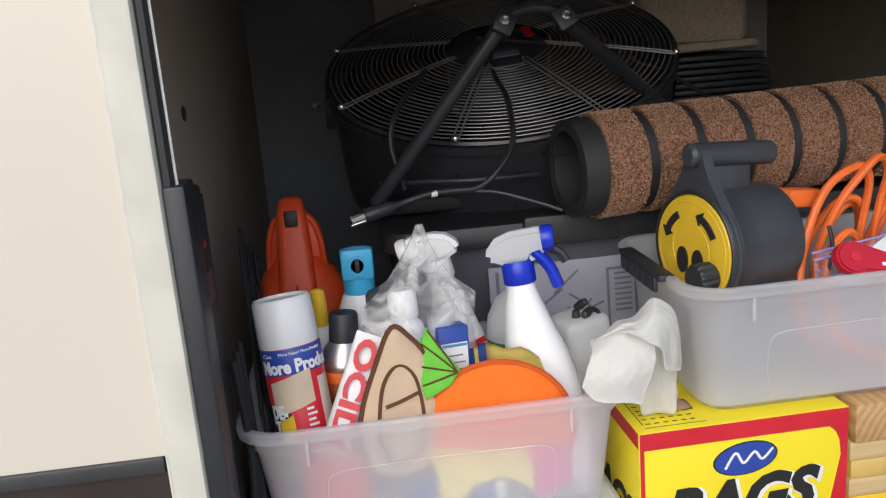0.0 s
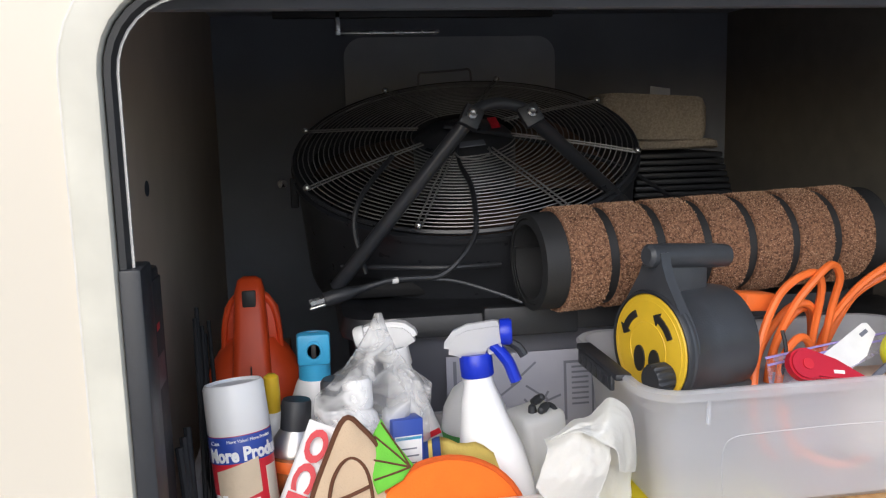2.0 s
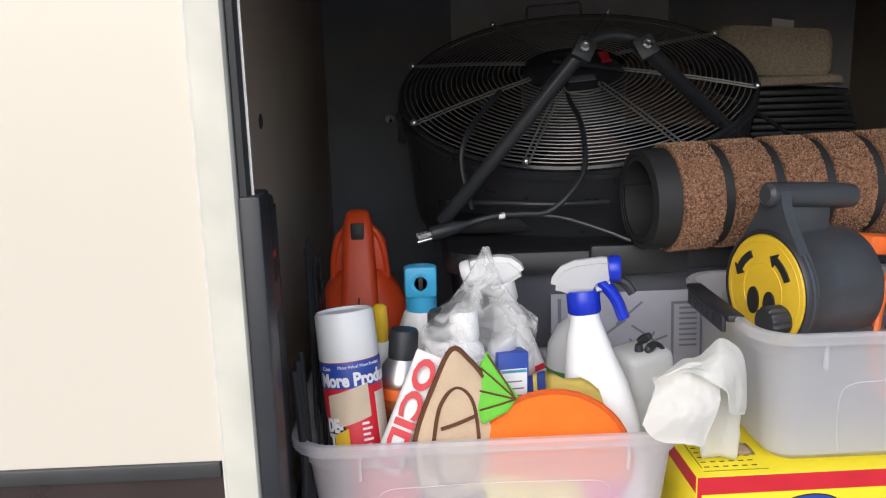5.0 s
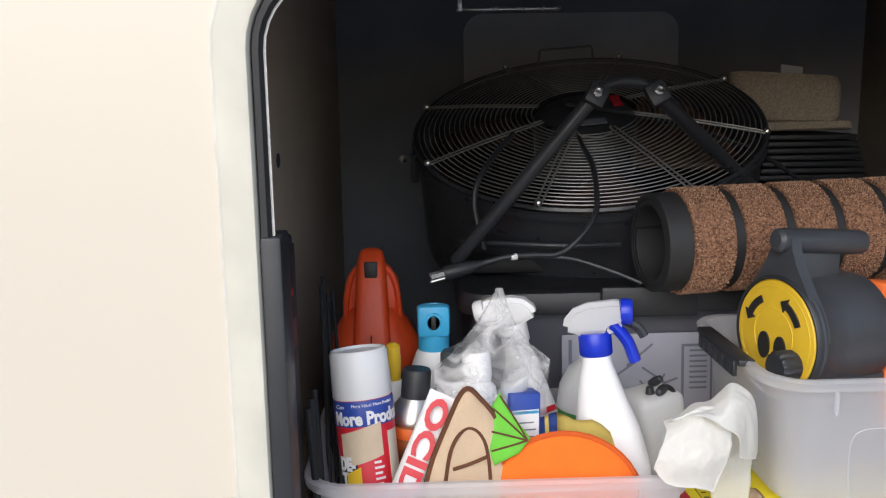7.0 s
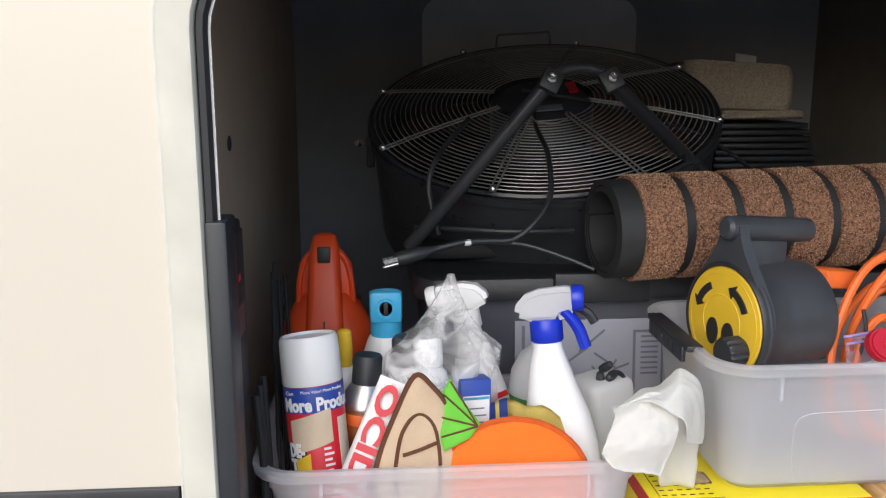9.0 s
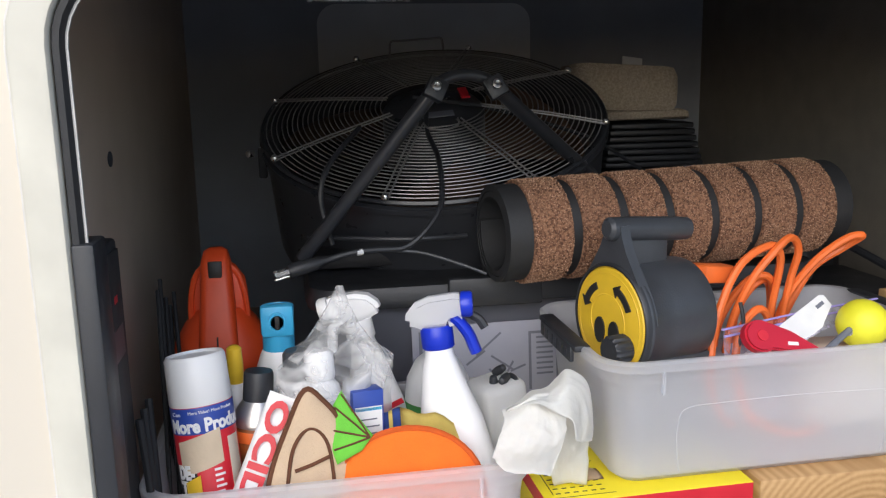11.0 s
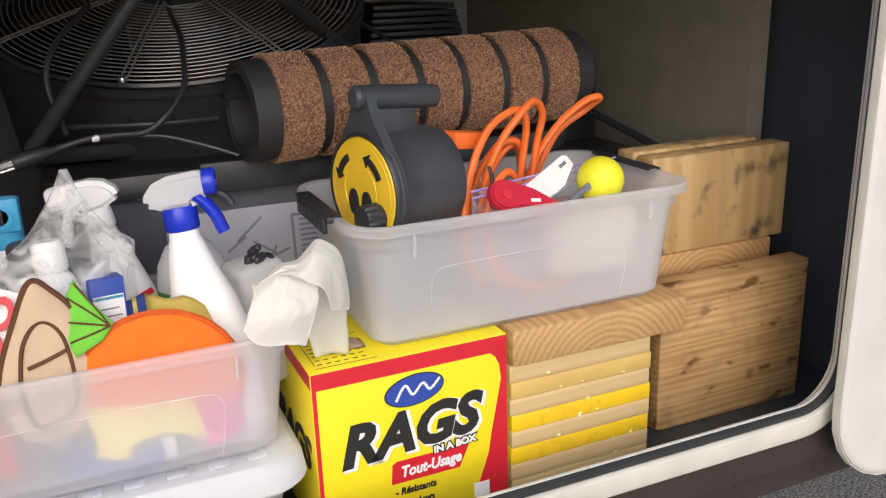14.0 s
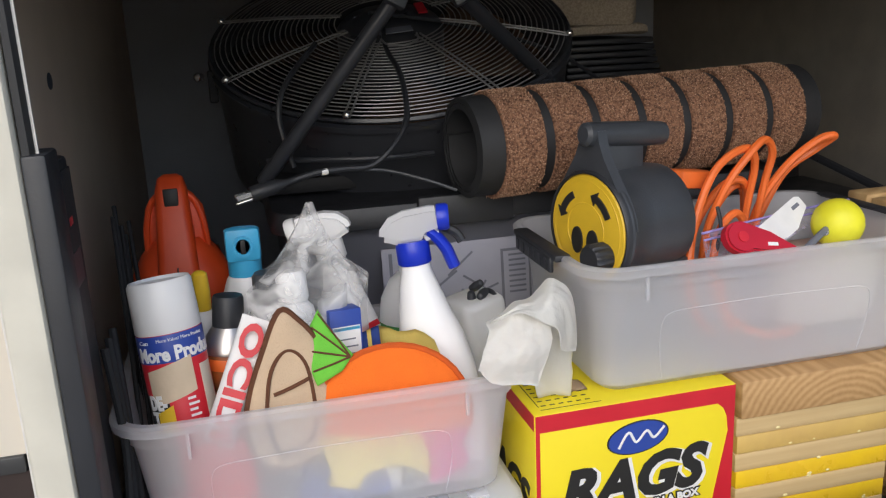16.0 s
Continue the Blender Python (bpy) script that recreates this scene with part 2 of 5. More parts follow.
M_PINK = mat("pink_cloth", (0.70, 0.05, 0.25), 0.9, scale=20, bump=0.3)
M_STRIPEB = mat("blue_cloth", (0.05, 0.10, 0.38), 0.9, scale=20, bump=0.3)
M_TOWEL = mat("taupe_towel", (0.52, 0.45, 0.36), 0.98, c2=(0.36, 0.305, 0.24), scale=220, bump=1.0, bump_scale=420)
M_CARPET = mat("brown_loop_carpet", (0.36, 0.19, 0.11), 0.95, c2=(0.10, 0.045, 0.026), scale=260, bump=1.0, bump_scale=380, detail=1.5)
M_PINE = wood("planed_pine_end", (0.52, 0.325, 0.145), (0.38, 0.215, 0.085), "Y", 34, warp=1.8, fine=0.55, mottle=0.4)
M_PINEX = wood("weathered_pine", (0.54, 0.345, 0.155), (0.30, 0.170, 0.068), "X", 30, stain=0.30, fine=0.72, warp=7.0, knots=0.85, mottle=0.9)
M_PINEZ = wood("weathered_pine_upright", (0.50, 0.335, 0.155), (0.41, 0.26, 0.11), "Z", 14, stain=0.9)
M_SLAT = wood("pale_slat_wood", (0.60, 0.445, 0.225), (0.50, 0.35, 0.165), "X", 20, fine=0.75, mottle=0.35)
M_SLATY = mat("yellow_slat", (0.80, 0.53, 0.02), 0.28, c2=(0.74, 0.47, 0.03), scale=25, bump=0.1)
M_SLATT = mat("tan_yellow_slat", (0.63, 0.43, 0.13), 0.4, c2=(0.56, 0.37, 0.12), scale=25, bump=0.1)
M_GLUE = mat("dried_glue", (0.86, 0.74, 0.36), 0.12, scale=30)
M_BALL = mat("lemon_foam", (0.82, 0.78, 0.03), 0.5, scale=30, bump=0.1)
M_KRAFT = mat("tan_masking_tape", (0.62, 0.50, 0.36), 0.7, scale=30, bump=0.2)
M_SILVER = mat("silver_metal", (0.62, 0.60, 0.58), 0.3, 0.9, scale=20)
M_BURNT = mat("orange_brown_label", (0.45, 0.11, 0.02), 0.45, c2=(0.10, 0.05, 0.02), scale=40)
M_GREENL = mat("green_label", (0.05, 0.22, 0.05), 0.5, scale=20)
M_MANUAL = mat("printed_sheet", (0.37, 0.375, 0.44), 0.6, c2=(0.32, 0.33, 0.40), scale=12)
M_INKG = mat("grey_ink", (0.17, 0.18, 0.22), 0.6, scale=20)
M_ROD = mat("dull_black_rod", (0.008, 0.008, 0.010), 0.7, scale=30)
M_BLADE = mat("brown_fan_blade", (0.17, 0.10, 0.065), 0.45, scale=12)


def pile(name):
    """Carpet tufts: each its own shade of brown."""
    m = mat(name, (0.4, 0.2, 0.1), 0.95)
    nt = m.node_tree
    ge = nt.nodes.new("ShaderNodeNewGeometry")
    rp = nt.nodes.new("ShaderNodeValToRGB")
    rp.color_ramp.elements[0].color, rp.color_ramp.elements[1].color = (0.20, 0.105, 0.062, 1), (0.62, 0.40, 0.27, 1)
    mid = rp.color_ramp.elements.new(0.55)
    mid.color = (0.40, 0.225, 0.135, 1)
    nt.links.new(ge.outputs["Random Per Island"], rp.inputs[0])
    nt.links.new(rp.outputs[0], nt.nodes["Principled BSDF"].inputs["Base Color"])
    return m


M_PILE = pile("brown_carpet_pile")

# ---- building helpers ----
I4 = Matrix.Identity(4)


def thing(name, m, label, category, group=""):
    ob = new(name)
    ob.empty_display_size = 0.05
    ob.matrix_basis = m
    return tagged(ob, label, category, group)


def chain(ob):
    m = ob.matrix_basis.copy()
    while ob.parent:
        ob = ob.parent
        m = ob.matrix_basis @ m
    return m


def finish(name, bm, material, smooth=True):
    me = bpy.data.meshes.new(name)
    bm.normal_update()
    for e in bm.edges:
        if len(e.link_faces) == 2 and e.link_faces[0].normal.angle(e.link_faces[1].normal, 0) > 0.7:
            e.smooth = False
    for f in bm.faces:
        f.smooth = smooth
    bm.to_mesh(me)
    bm.free()
    me.materials.append(material)
    return me


def part(name, bm, material, parent, label="", world=False):
    """One mesh under a thing or under a part. world: the mesh is given in world places."""
    if world:
        bm.transform(chain(parent).inverted())
    ob = new(name, finish(name, bm, material))
    ob.parent = parent
    if label:
        tagged(ob, label)
    return ob


def solo(name, bm, material, label="", category="", kind="", group="", m=I4):
    ob = new(name, finish(name, bm, material))
    ob.matrix_basis = m
    return tagged(ob, label, category, group, kind)


def bx(x0, x1, y0, y1, z0, z1, bev=0.0, bm=None, seg=2):
    own = bmesh.new()
    bmesh.ops.create_cube(own, size=1.0, matrix=Matrix.Translation(((x0 + x1) / 2, (y0 + y1) / 2, (z0 + z1) / 2)) @ Matrix.Diagonal((x1 - x0, y1 - y0, z1 - z0, 1)))
    if bev:
        bmesh.ops.bevel(own, geom=own.edges[:], offset=bev, segments=seg, affect="EDGES", profile=0.5)
    return merge(bm, own)


def merge(bm, own, m=None):
    if m is not None:
        own.transform(m)
    if bm is None:
        return own
    me = bpy.data.meshes.new("scrap")
    own.to_mesh(me)
    own.free()
    bm.from_mesh(me)
    bpy.data.meshes.remove(me)
    return bm


def lathe(profile, seg=32, m=I4, cap=True, bm=None):
    own = bmesh.new()
    rings = []
    for r, z in profile:
        rings.append([own.verts.new((r * math.cos(2 * math.pi * i / seg), r * math.sin(2 * math.pi * i / seg), z)) for i in range(seg)])
    for a, b in zip(rings, rings[1:]):
        for i in range(seg):
            j = (i + 1) % seg
            own.faces.new((a[i], a[j], b[j], b[i]))
    if cap:
        own.faces.new(rings[0][::-1])
        own.faces.new(rings[-1])
    bmesh.ops.recalc_face_normals(own, faces=own.faces[:])
    return merge(bm, own, m)


def loft(rings, cap0=True, cap1=True, closed=False, bm=None):
    """Skin over rings of points, all of one length."""
    own = bmesh.new()
    vs = [[own.verts.new(p) for p in r] for r in rings]
    n = len(vs[0])
    pairs = list(zip(vs, vs[1:])) + ([(vs[-1], vs[0])] if closed else [])
    for a, b in pairs:
        for i in range(n):
            j = (i + 1) % n
            own.faces.new((a[i], a[j], b[j], b[i]))
    if not closed:
        if cap0:
            own.faces.new(vs[0][::-1])
        if cap1:
            own.faces.new(vs[-1])
    bmesh.ops.recalc_face_normals(own, faces=own.faces[:])
    return own if bm is None else merge(bm, own)


def rrect(w, d, r, z, n=6, cx=0.0, cy=0.0):
    """A rounded rectangle of half-sizes w, d."""
    pts = []
    for k, (sx, sy) in enumerate(((1, 1), (-1, 1), (-1, -1), (1, -1))):
        for i in range(n + 1):
            a = math.pi / 2 * (k + i / n)
            pts.append((cx + sx * (w - r) + r * math.cos(a), cy + sy * (d - r) + r * math.sin(a), z))
    return pts


def smooth_path(pts, n=8, closed=False):
    P = [Vector(p) for p in pts]
    out = []
    m = len(P)
    for i in range(m if closed else m - 1):
        if closed:
            a, b, c, d = P[(i - 1) % m], P[i], P[(i + 1) % m], P[(i + 2) % m]
        else:
            a, b, c, d = P[max(i - 1, 0)], P[i], P[i + 1], P[min(i + 2, m - 1)]
        for k in range(n):
            t = k / n
            out.append(0.5 * ((2 * b) + (c - a) * t + (2 * a - 5 * b + 4 * c - d) * t * t + (3 * b - 3 * c + d - a) * t ** 3))
    if not closed:
        out.append(P[-1])
    return out


def tube(pts, r, seg=8, n=8, closed=False, bm=None, smooth=True, flat=1.0):
    P = smooth_path(pts, n, closed) if smooth else [Vector(p) for p in pts]
    rings = []
    up = None
    for i, p in enumerate(P):
        if closed:
            t = (P[(i + 1) % len(P)] - P[i - 1]).normalized()
        else:
            t = (P[min(i + 1, len(P) - 1)] - P[max(i - 1, 0)]).normalized()
        if up is None:
            up = Vector((0, 0, 1)) if abs(t.z) < 0.9 else Vector((1, 0, 0))
        s = t.cross(up).normalized()
        up = s.cross(t).normalized()
        rings.append([p + r * (math.cos(2 * math.pi * k / seg) * s + flat * math.sin(2 * math.pi * k / seg) * up) for k in range(seg)])
    return loft(rings, closed=closed, bm=bm)


def along(a, b):
    """A frame at a whose z runs to b."""
    a, b = Vector(a), Vector(b)
    return Matrix.Translation(a) @ (b - a).to_track_quat("Z", "Y").to_matrix().to_4x4()


def sheet(f, nu, nv, thick=0.001, bm=None):
    """A thin sheet with both faces; f(u, v) gives a place for u, v in 0..1."""
    own = bmesh.new()
    g = [[own.verts.new(f(i / nu, j / nv)) for j in range(nv + 1)] for i in range(nu + 1)]
    for i in range(nu):
        for j in range(nv):
            own.faces.new((g[i][j], g[i + 1][j], g[i + 1][j + 1], g[i][j + 1]))
    bmesh.ops.solidify(own, geom=own.faces[:], thickness=thick)
    return own if bm is None else merge(bm, own)


def plate(outline, thick, m=I4, bev=0.0):
    """A flat plate from an outline in x and y, thickened along z from 0."""
    own = bmesh.new()
    f = own.faces.new([own.verts.new((x, y, 0)) for x, y in outline])
    f.normal_update()
    if f.normal.z < 0:
        bmesh.ops.reverse_faces(own, faces=[f])
    r = bmesh.ops.extrude_face_region(own, geom=[f])
    bmesh.ops.translate(own, verts=[v for v in r["geom"] if isinstance(v, bmesh.types.BMVert)], vec=(0, 0, thick))
    bmesh.ops.recalc_face_normals(own, faces=own.faces[:])
    if bev:
        bmesh.ops.bevel(own, geom=[e for e in own.edges if e.calc_face_angle(0) > 0.6], offset=bev, segments=2, affect="EDGES")
    own.transform(m)
    return own


def lettering(body, size, m, width=None, bold=0.0, shear=0.0, bend=None, thick=0.0003):
    """Letters as a mesh: written along x, upright along y, facing z. bend: radius of an upright can to wrap round."""
    cu = bpy.data.curves.new("letters", "FONT")
    cu.body, cu.size, cu.offset, cu.shear = body, size, bold, shear
    cu.align_x, cu.align_y, cu.extrude, cu.resolution_u = "CENTER", "CENTER", thick, 3
    tmp = bpy.data.objects.new("letters", cu)
    scene.collection.objects.link(tmp)
    dg = bpy.context.evaluated_depsgraph_get()
    me = bpy.data.meshes.new_from_object(tmp.evaluated_get(dg))
    own = bmesh.new()
    own.from_mesh(me)
    bpy.data.objects.remove(tmp)
    bpy.data.meshes.remove(me)
    bpy.data.curves.remove(cu)
    if width:
        xs = [v.co.x for v in own.verts]
        k = width / (max(xs) - min(xs))
        for v in own.verts:
            v.co.x *= k
    if bend:
        bmesh.ops.subdivide_edges(own, edges=[e for e in own.edges if e.calc_length() > 0.004], cuts=3)
        for v in own.verts:
            a = v.co.x / bend
            rr = bend + v.co.z
            v.co = Vector((rr * math.sin(a), v.co.y, rr * math.cos(a)))
    own.transform(m)
    return own


def bars(rows, m, thick=0.0003):
    """Plain bars for writing too small to read: (x0, x1, y, height)."""
    own = bmesh.new()
    for x0, x1, y, h in rows:
        bx(x0, x1, y - h / 2, y + h / 2, 0, thick, bm=own)
    own.transform(m)
    return own


FACE = pose(0, 0, 0, 90, 0, 0)   # x stays, y becomes up, z faces the viewer in front


def upright(base, top, xdir=(1, 0, 0)):
    """A frame at base whose z runs to top and whose x lies near xdir; its -y looks at the viewer."""
    base = Vector(base)
    z = (Vector(top) - base).normalized()
    x = Vector(xdir)
    x = (x - z * x.dot(z)).normalized()
    return Matrix.Translation(base) @ Matrix((x, z.cross(x), z)).transposed().to_4x4()


# ---- the vehicle and its open bay ----
X0, X1, Z0, Z1 = 0.1935, 1.392, 0.8395, 1.5995
solo("ground", bx(-60, 60, -60, 60, -0.2, 0.0), M_GRAVEL, "grey gravel ground under the vehicle", "ground", "structure")
YW0, YW1 = 0.890, 0.925
for nm, a in (("wall_left_upper", (-3.0, X0 - 0.014, YW0, YW1, 1.104, 2.7)), ("wall_right_upper", (X1 + 0.014, 4.5, YW0, YW1, 1.104, 2.7)),
              ("wall_top", (X0 - 0.014, X1 + 0.014, YW0, YW1, Z1 + 0.014, 2.7))):
    solo(nm, bx(*a), M_CREAM, "smooth cream painted vehicle side wall", "wall", "structure")
for nm, a in (("wall_left_lower", (-3.0, X0 - 0.014, YW0, YW1, 0.768, 1.088)), ("wall_right_lower", (X1 + 0.014, 4.5, YW0, YW1, 0.768, 1.088)),
              ("wall_bottom", (X0 - 0.014, X1 + 0.014, YW0, YW1, 0.768, Z0 - 0.014))):
    solo(nm, bx(*a), M_BROWN, "dark brown lower vehicle side wall", "wall", "structure")
for nm, a in (("trim_left", (-3.0, 0.1610, YW0 - 0.004, YW1, 1.088, 1.104)), ("trim_right", (1.434, 4.5, YW0 - 0.004, YW1, 1.088, 1.104))):
    solo(nm, bx(*a, 0.002), M_BAND, "charcoal trim strip along the vehicle wall", "trim", "structure")


def ring_xz(grow, r, y, n=8):
    cx, cz = (X0 + X1) / 2, (Z0 + Z1) / 2
    return [(x + cx, y, z + cz) for x, z, _ in rrect((X1 - X0) / 2 + grow, (Z1 - Z0) / 2 + grow, r, 0, n)]


flange = loft([ring_xz(g, 0.08 + g, y) for g, y in ((0.0285, 0.889), (0.0282, 0.8845), (0.0270, 0.8830), (0.0245, 0.8822), (0.0010, 0.8795), (-0.0025, 0.8800), (-0.0045, 0.8830), (-0.0050, 0.890), (-0.0050, 0.912), (0.0285, 0.912))], closed=True)
opening = solo("opening_frame", flange, M_FLANGE, "off-white rounded metal frame round the open bay", "frame", "structure")
part("sealant", loft([ring_xz(0.0275, 0.1075, 0.8895), ring_xz(0.0275, 0.1075, 0.8865), ring_xz(0.0305, 0.1105, 0.8880), ring_xz(0.0310, 0.111, 0.8895)], closed=True), M_LIP, opening, "thin pale sealant bead")
part("seal", loft([ring_xz(g, 0.08 + g, y) for g, y in ((-0.0055, 0.890), (-0.007, 0.885), (-0.0125, 0.885), (-0.0155, 0.890), (-0.0155, 0.900), (-0.0055, 0.900))], closed=True), M_RUBBER, opening, "black rubber door seal")
part("lip", loft([ring_xz(g, 0.08 + g, y) for g, y in ((-0.0150, 0.9000), (-0.0150, 0.8930), (-0.0178, 0.8925), (-0.0178, 0.8955), (-0.0150, 0.9002))], closed=True), M_LIP, opening, "thin white metal lip")
# Added brown-grey strip makes the frame darker along its head.
part("head_strip", bx(0.275, 1.31, 0.8725, 0.8800, Z1 - 0.006, Z1 + 0.024, 0.002), M_HEADSTRIP, opening, "dark strip over the opening head")
part("seal_strip", bx(0.1990, 0.2180, 0.881, 0.930, 0.90, 1.356, 0.003), M_BLACKP, opening, "black plastic strip over the lower seal")

FZ = 0.765
solo("bay_floor", bx(0.10, 1.62, 0.9255, 2.40, 0.754, FZ), M_FLOOR, "black worn bay floor", "floor", "structure")
solo("bay_wall_left", bx(0.105, 0.140, 0.9305, 2.36, FZ, 1.74), M_LINER, "tan board lining of the bay", "wall", "structure")
part("screw_hole", lathe([(0.010, 0), (0.010, 0.0006)], 16, pose(0.1401, 1.365, 1.391, 0, 90, 0) @ Matrix.Diagonal((1.1, 1.6, 1, 1))), M_DARK, bpy.data.objects["bay_wall_left"])
solo("bay_wall_right", bx(1.508, 1.543, 1.243, 2.36, FZ, 1.74), M_GREY, "grey felt lining of the bay", "wall", "structure")
solo("bay_wall_recess", bx(1.585, 1.62, 0.9255, 2.36, FZ, 1.74), M_DARK, "black board in the bay's side recess", "wall", "structure")
solo("bay_wall_back", bx(0.105, 1.62, 2.36, 2.40, FZ, 1.74), M_BACK, "dark back wall of the bay", "wall", "structure")
solo("ceiling", bx(0.105, 1.62, 0.9255, 2.40, 1.74, 1.77), M_CEIL, "dark bay ceiling", "ceiling", "structure")
back_door = loft([[(x + 0.742, 2.352, z + 1.435) for x, z, _ in rrect(0.277, 0.25, 0.05, 0)], [(x + 0.742, 2.36, z + 1.435) for x, z, _ in rrect(0.277, 0.25, 0.05, 0)]])
solo("back_door", back_door, M_PANEL, "dark grey panel of the far bay door", "door", "structure")
rail = solo("ceiling_rail", bx(0.448, 0.673, 2.10, 2.125, 1.668, 1.677, 0.002), M_STEEL, "thin metal rail under the bay ceiling", "rail", "structure")
part("rail_bracket", bx(0.437, 0.449, 2.098, 2.127, 1.667, 1.740, 0.002), M_STEEL, rail)
solo("ceiling_track", bx(0.30, 0.94, 2.098, 2.12, 1.704, 1.739, 0.002), M_BAND, "dark track along the bay ceiling", "rail", "structure")

solo("header_rail", bx(0.145, 1.56, 0.985, 1.005, 1.583, 1.624, 0.003), M_HEADR, "dark metal rail behind the opening head", "rail", "structure")

solo("vehicle_roof", bx(-3.0, 4.5, 0.9255, 3.4, 1.785, 2.7), M_CREAM, "cream upper body of the vehicle", "vehicle body", "structure")
solo("wall_far_side", bx(-3.0, 4.5, 3.365, 3.4, 0.768, 1.784), M_CREAM, "cream far side wall of the vehicle", "wall", "structure")

for nm, x in (("wall_end_left", -3.0), ("wall_end_right", 4.465)):
    solo(nm, bx(x, x + 0.035, 0.9255, 3.3645, 0.768, 1.784), M_CREAM, "cream end wall of the vehicle", "wall", "structure")
solo("vehicle_underside", bx(-3.0, 4.5, 0.9255, 3.4, 0.70, 0.752), M_BROWN, "dark underside of the vehicle body", "vehicle body", "structure")

# the opened bay door, folded flat against the side wall
door = thing("bay_door", Matrix.Translation((1.950, 0.858, 1.2)), "cream bay door swung fully open against the wall", "door")
part("door_panel", loft([[(x, y, z) for x, z, _ in rrect(0.604 + g, 0.465 + g, 0.12 + g, 0)] for y, g in ((-0.010, -0.010), (-0.0095, -0.004), (-0.006, 0.0), (0.008, 0.0), (0.012, -0.005))]), M_DOOR, door)
part("door_core", loft([[(x, y, z) for x, z, _ in rrect(0.565, 0.425, 0.09, 0)] for y in (0.0125, 0.0205)]), M_BAND, door, "dark core of the door")
part("door_edging", loft([[(x, y, z) for x, z, _ in rrect(0.604 + g, 0.465 + g, 0.12 + g, 0)] for y, g in ((-0.004, 0.0005), (-0.005, 0.0025), (0.004, 0.0035), (0.004, 0.0005))], closed=True), M_FLANGE, door, "off-white door edging")


# ---- storage bins ----
def open_bin(name, m, w, d, h, label, taper=0.030, rim=0.012, floor=0.003):
    """Frosted bin standing on z = 0: outer and inner skin, rolled rim, ribs and end latches."""
    b = thing(name, m, label, "storage bin", "frosted storage bins")
    W, D = w / 2, d / 2
    t = 0.0022
    prof = [(W - taper - 0.012, D - taper - 0.012, 0.0, 0.022), (W - taper, D - taper, 0.010, 0.030), (W - 0.016, D - 0.016, h - 0.030, 0.040), (W - 0.012, D - 0.012, h - 0.030, 0.042),
            (W - 0.010, D - 0.010, h - rim, 0.044), (W, D, h - rim, 0.048), (W + 0.001, D + 0.001, h - 0.003, 0.048), (W - 0.002, D - 0.002, h, 0.046),
            (W - 0.010, D - 0.010, h - 0.001, 0.040), (W - 0.0125, D - 0.0125, h - 0.006, 0.040), (W - 0.016 - t, D - 0.016 - t, h - 0.032, 0.038), (W - taper - t, D - taper - t, floor + 0.008, 0.028),
            (W - taper - 0.012, D - taper - 0.012, floor, 0.020)]
    part("body", loft([rrect(a, c, r, z) for a, c, z, r in prof]), M_BIN, b)
    for sx in (-1, 1):
        part("tab", bx(sx * (W - 0.075) - 0.0015, sx * (W - 0.075) + 0.0015, -D + 0.006, -D + 0.011, h - 0.042, h - rim + 0.001), M_BIN, b)
    # raised arch that frames the sunken middle of the front
    def wall(x, z):
        k = min(1.0, max(0.0, (h - 0.030 - z) / (h - 0.040)))
        return (x, -D + 0.0158 + (taper - 0.016) * k, z)
    q = 0.58 * W
    arch = [wall(-q + 0.006, 0.012), wall(-q, h * 0.30), wall(-q, h * 0.52), wall(-q + 0.012, h * 0.60), wall(-q + 0.05, h * 0.615), wall(0, h * 0.625), wall(q - 0.05, h * 0.615), wall(q - 0.012, h * 0.60), wall(q, h * 0.52), wall(q, h * 0.30), wall(q - 0.006, 0.012)]
    part("rib", tube(arch, 0.0006, 6, 5), M_BIN, b)
    return b


def latch(parent, m):
    own = bx(-0.075, 0.075, -0.010, 0.010, -0.004, 0.004, 0.002)
    bx(-0.062, 0.062, -0.012, -0.006, -0.020, 0.0, 0.002, bm=own)
    for i in range(6):
        bx(-0.055 + i * 0.02, -0.047 + i * 0.02, -0.0130, -0.011, -0.017, -0.004, bm=own)
    own.transform(m)
    part("latch", own, M_BLACKP, parent, "black plastic latch handle")


bin_left = open_bin("storage_bin", pose(0.4295, 1.112, 0.9215), 0.438, 0.292, 0.1535, "frosted bin heaped with cleaning bottles and cloths", floor=0.0135)
bin_right = open_bin("storage_bin", pose(0.9585, 1.130, 1.0085), 0.483, 0.290, 0.163, "frosted bin holding a cord reel, on carton and plank")
latch(bin_right, pose(-0.2405, 0.005, 0.160, 0, 0, -90))
latch(bin_right, pose(0.2405, 0.03, 0.160, 0, 0, 90))

low = thing("lidded_bin", Matrix.Translation((0.420, 1.125, FZ + 0.0095)) @ Matrix.Diagonal((1.045, 1, 1, 1)), "lidded frosted bin standing on the bay floor", "storage bin", "frosted storage bins")
part("body", loft([rrect(a, c, r, z) for a, c, z, r in ((0.17, 0.115, 0.0, 0.03), (0.18, 0.125, 0.012, 0.035), (0.196, 0.141, 0.112, 0.04), (0.193, 0.138, 0.112, 0.038), (0.177, 0.122, 0.013, 0.033), (0.168, 0.113, 0.003, 0.03))]), M_BIN, low)
low_lid = part("lid", loft([rrect(a, c, r, z) for a, c, z, r in ((0.200, 0.145, 0.1065, 0.042), (0.212, 0.157, 0.1065, 0.048), (0.217, 0.162, 0.1125, 0.05), (0.214, 0.159, 0.1345, 0.05), (0.204, 0.149, 0.1445, 0.045),
                                                       (0.180, 0.125, 0.1455, 0.035), (0.176, 0.121, 0.1430, 0.034))]), M_LID, low, "milky plastic lid")
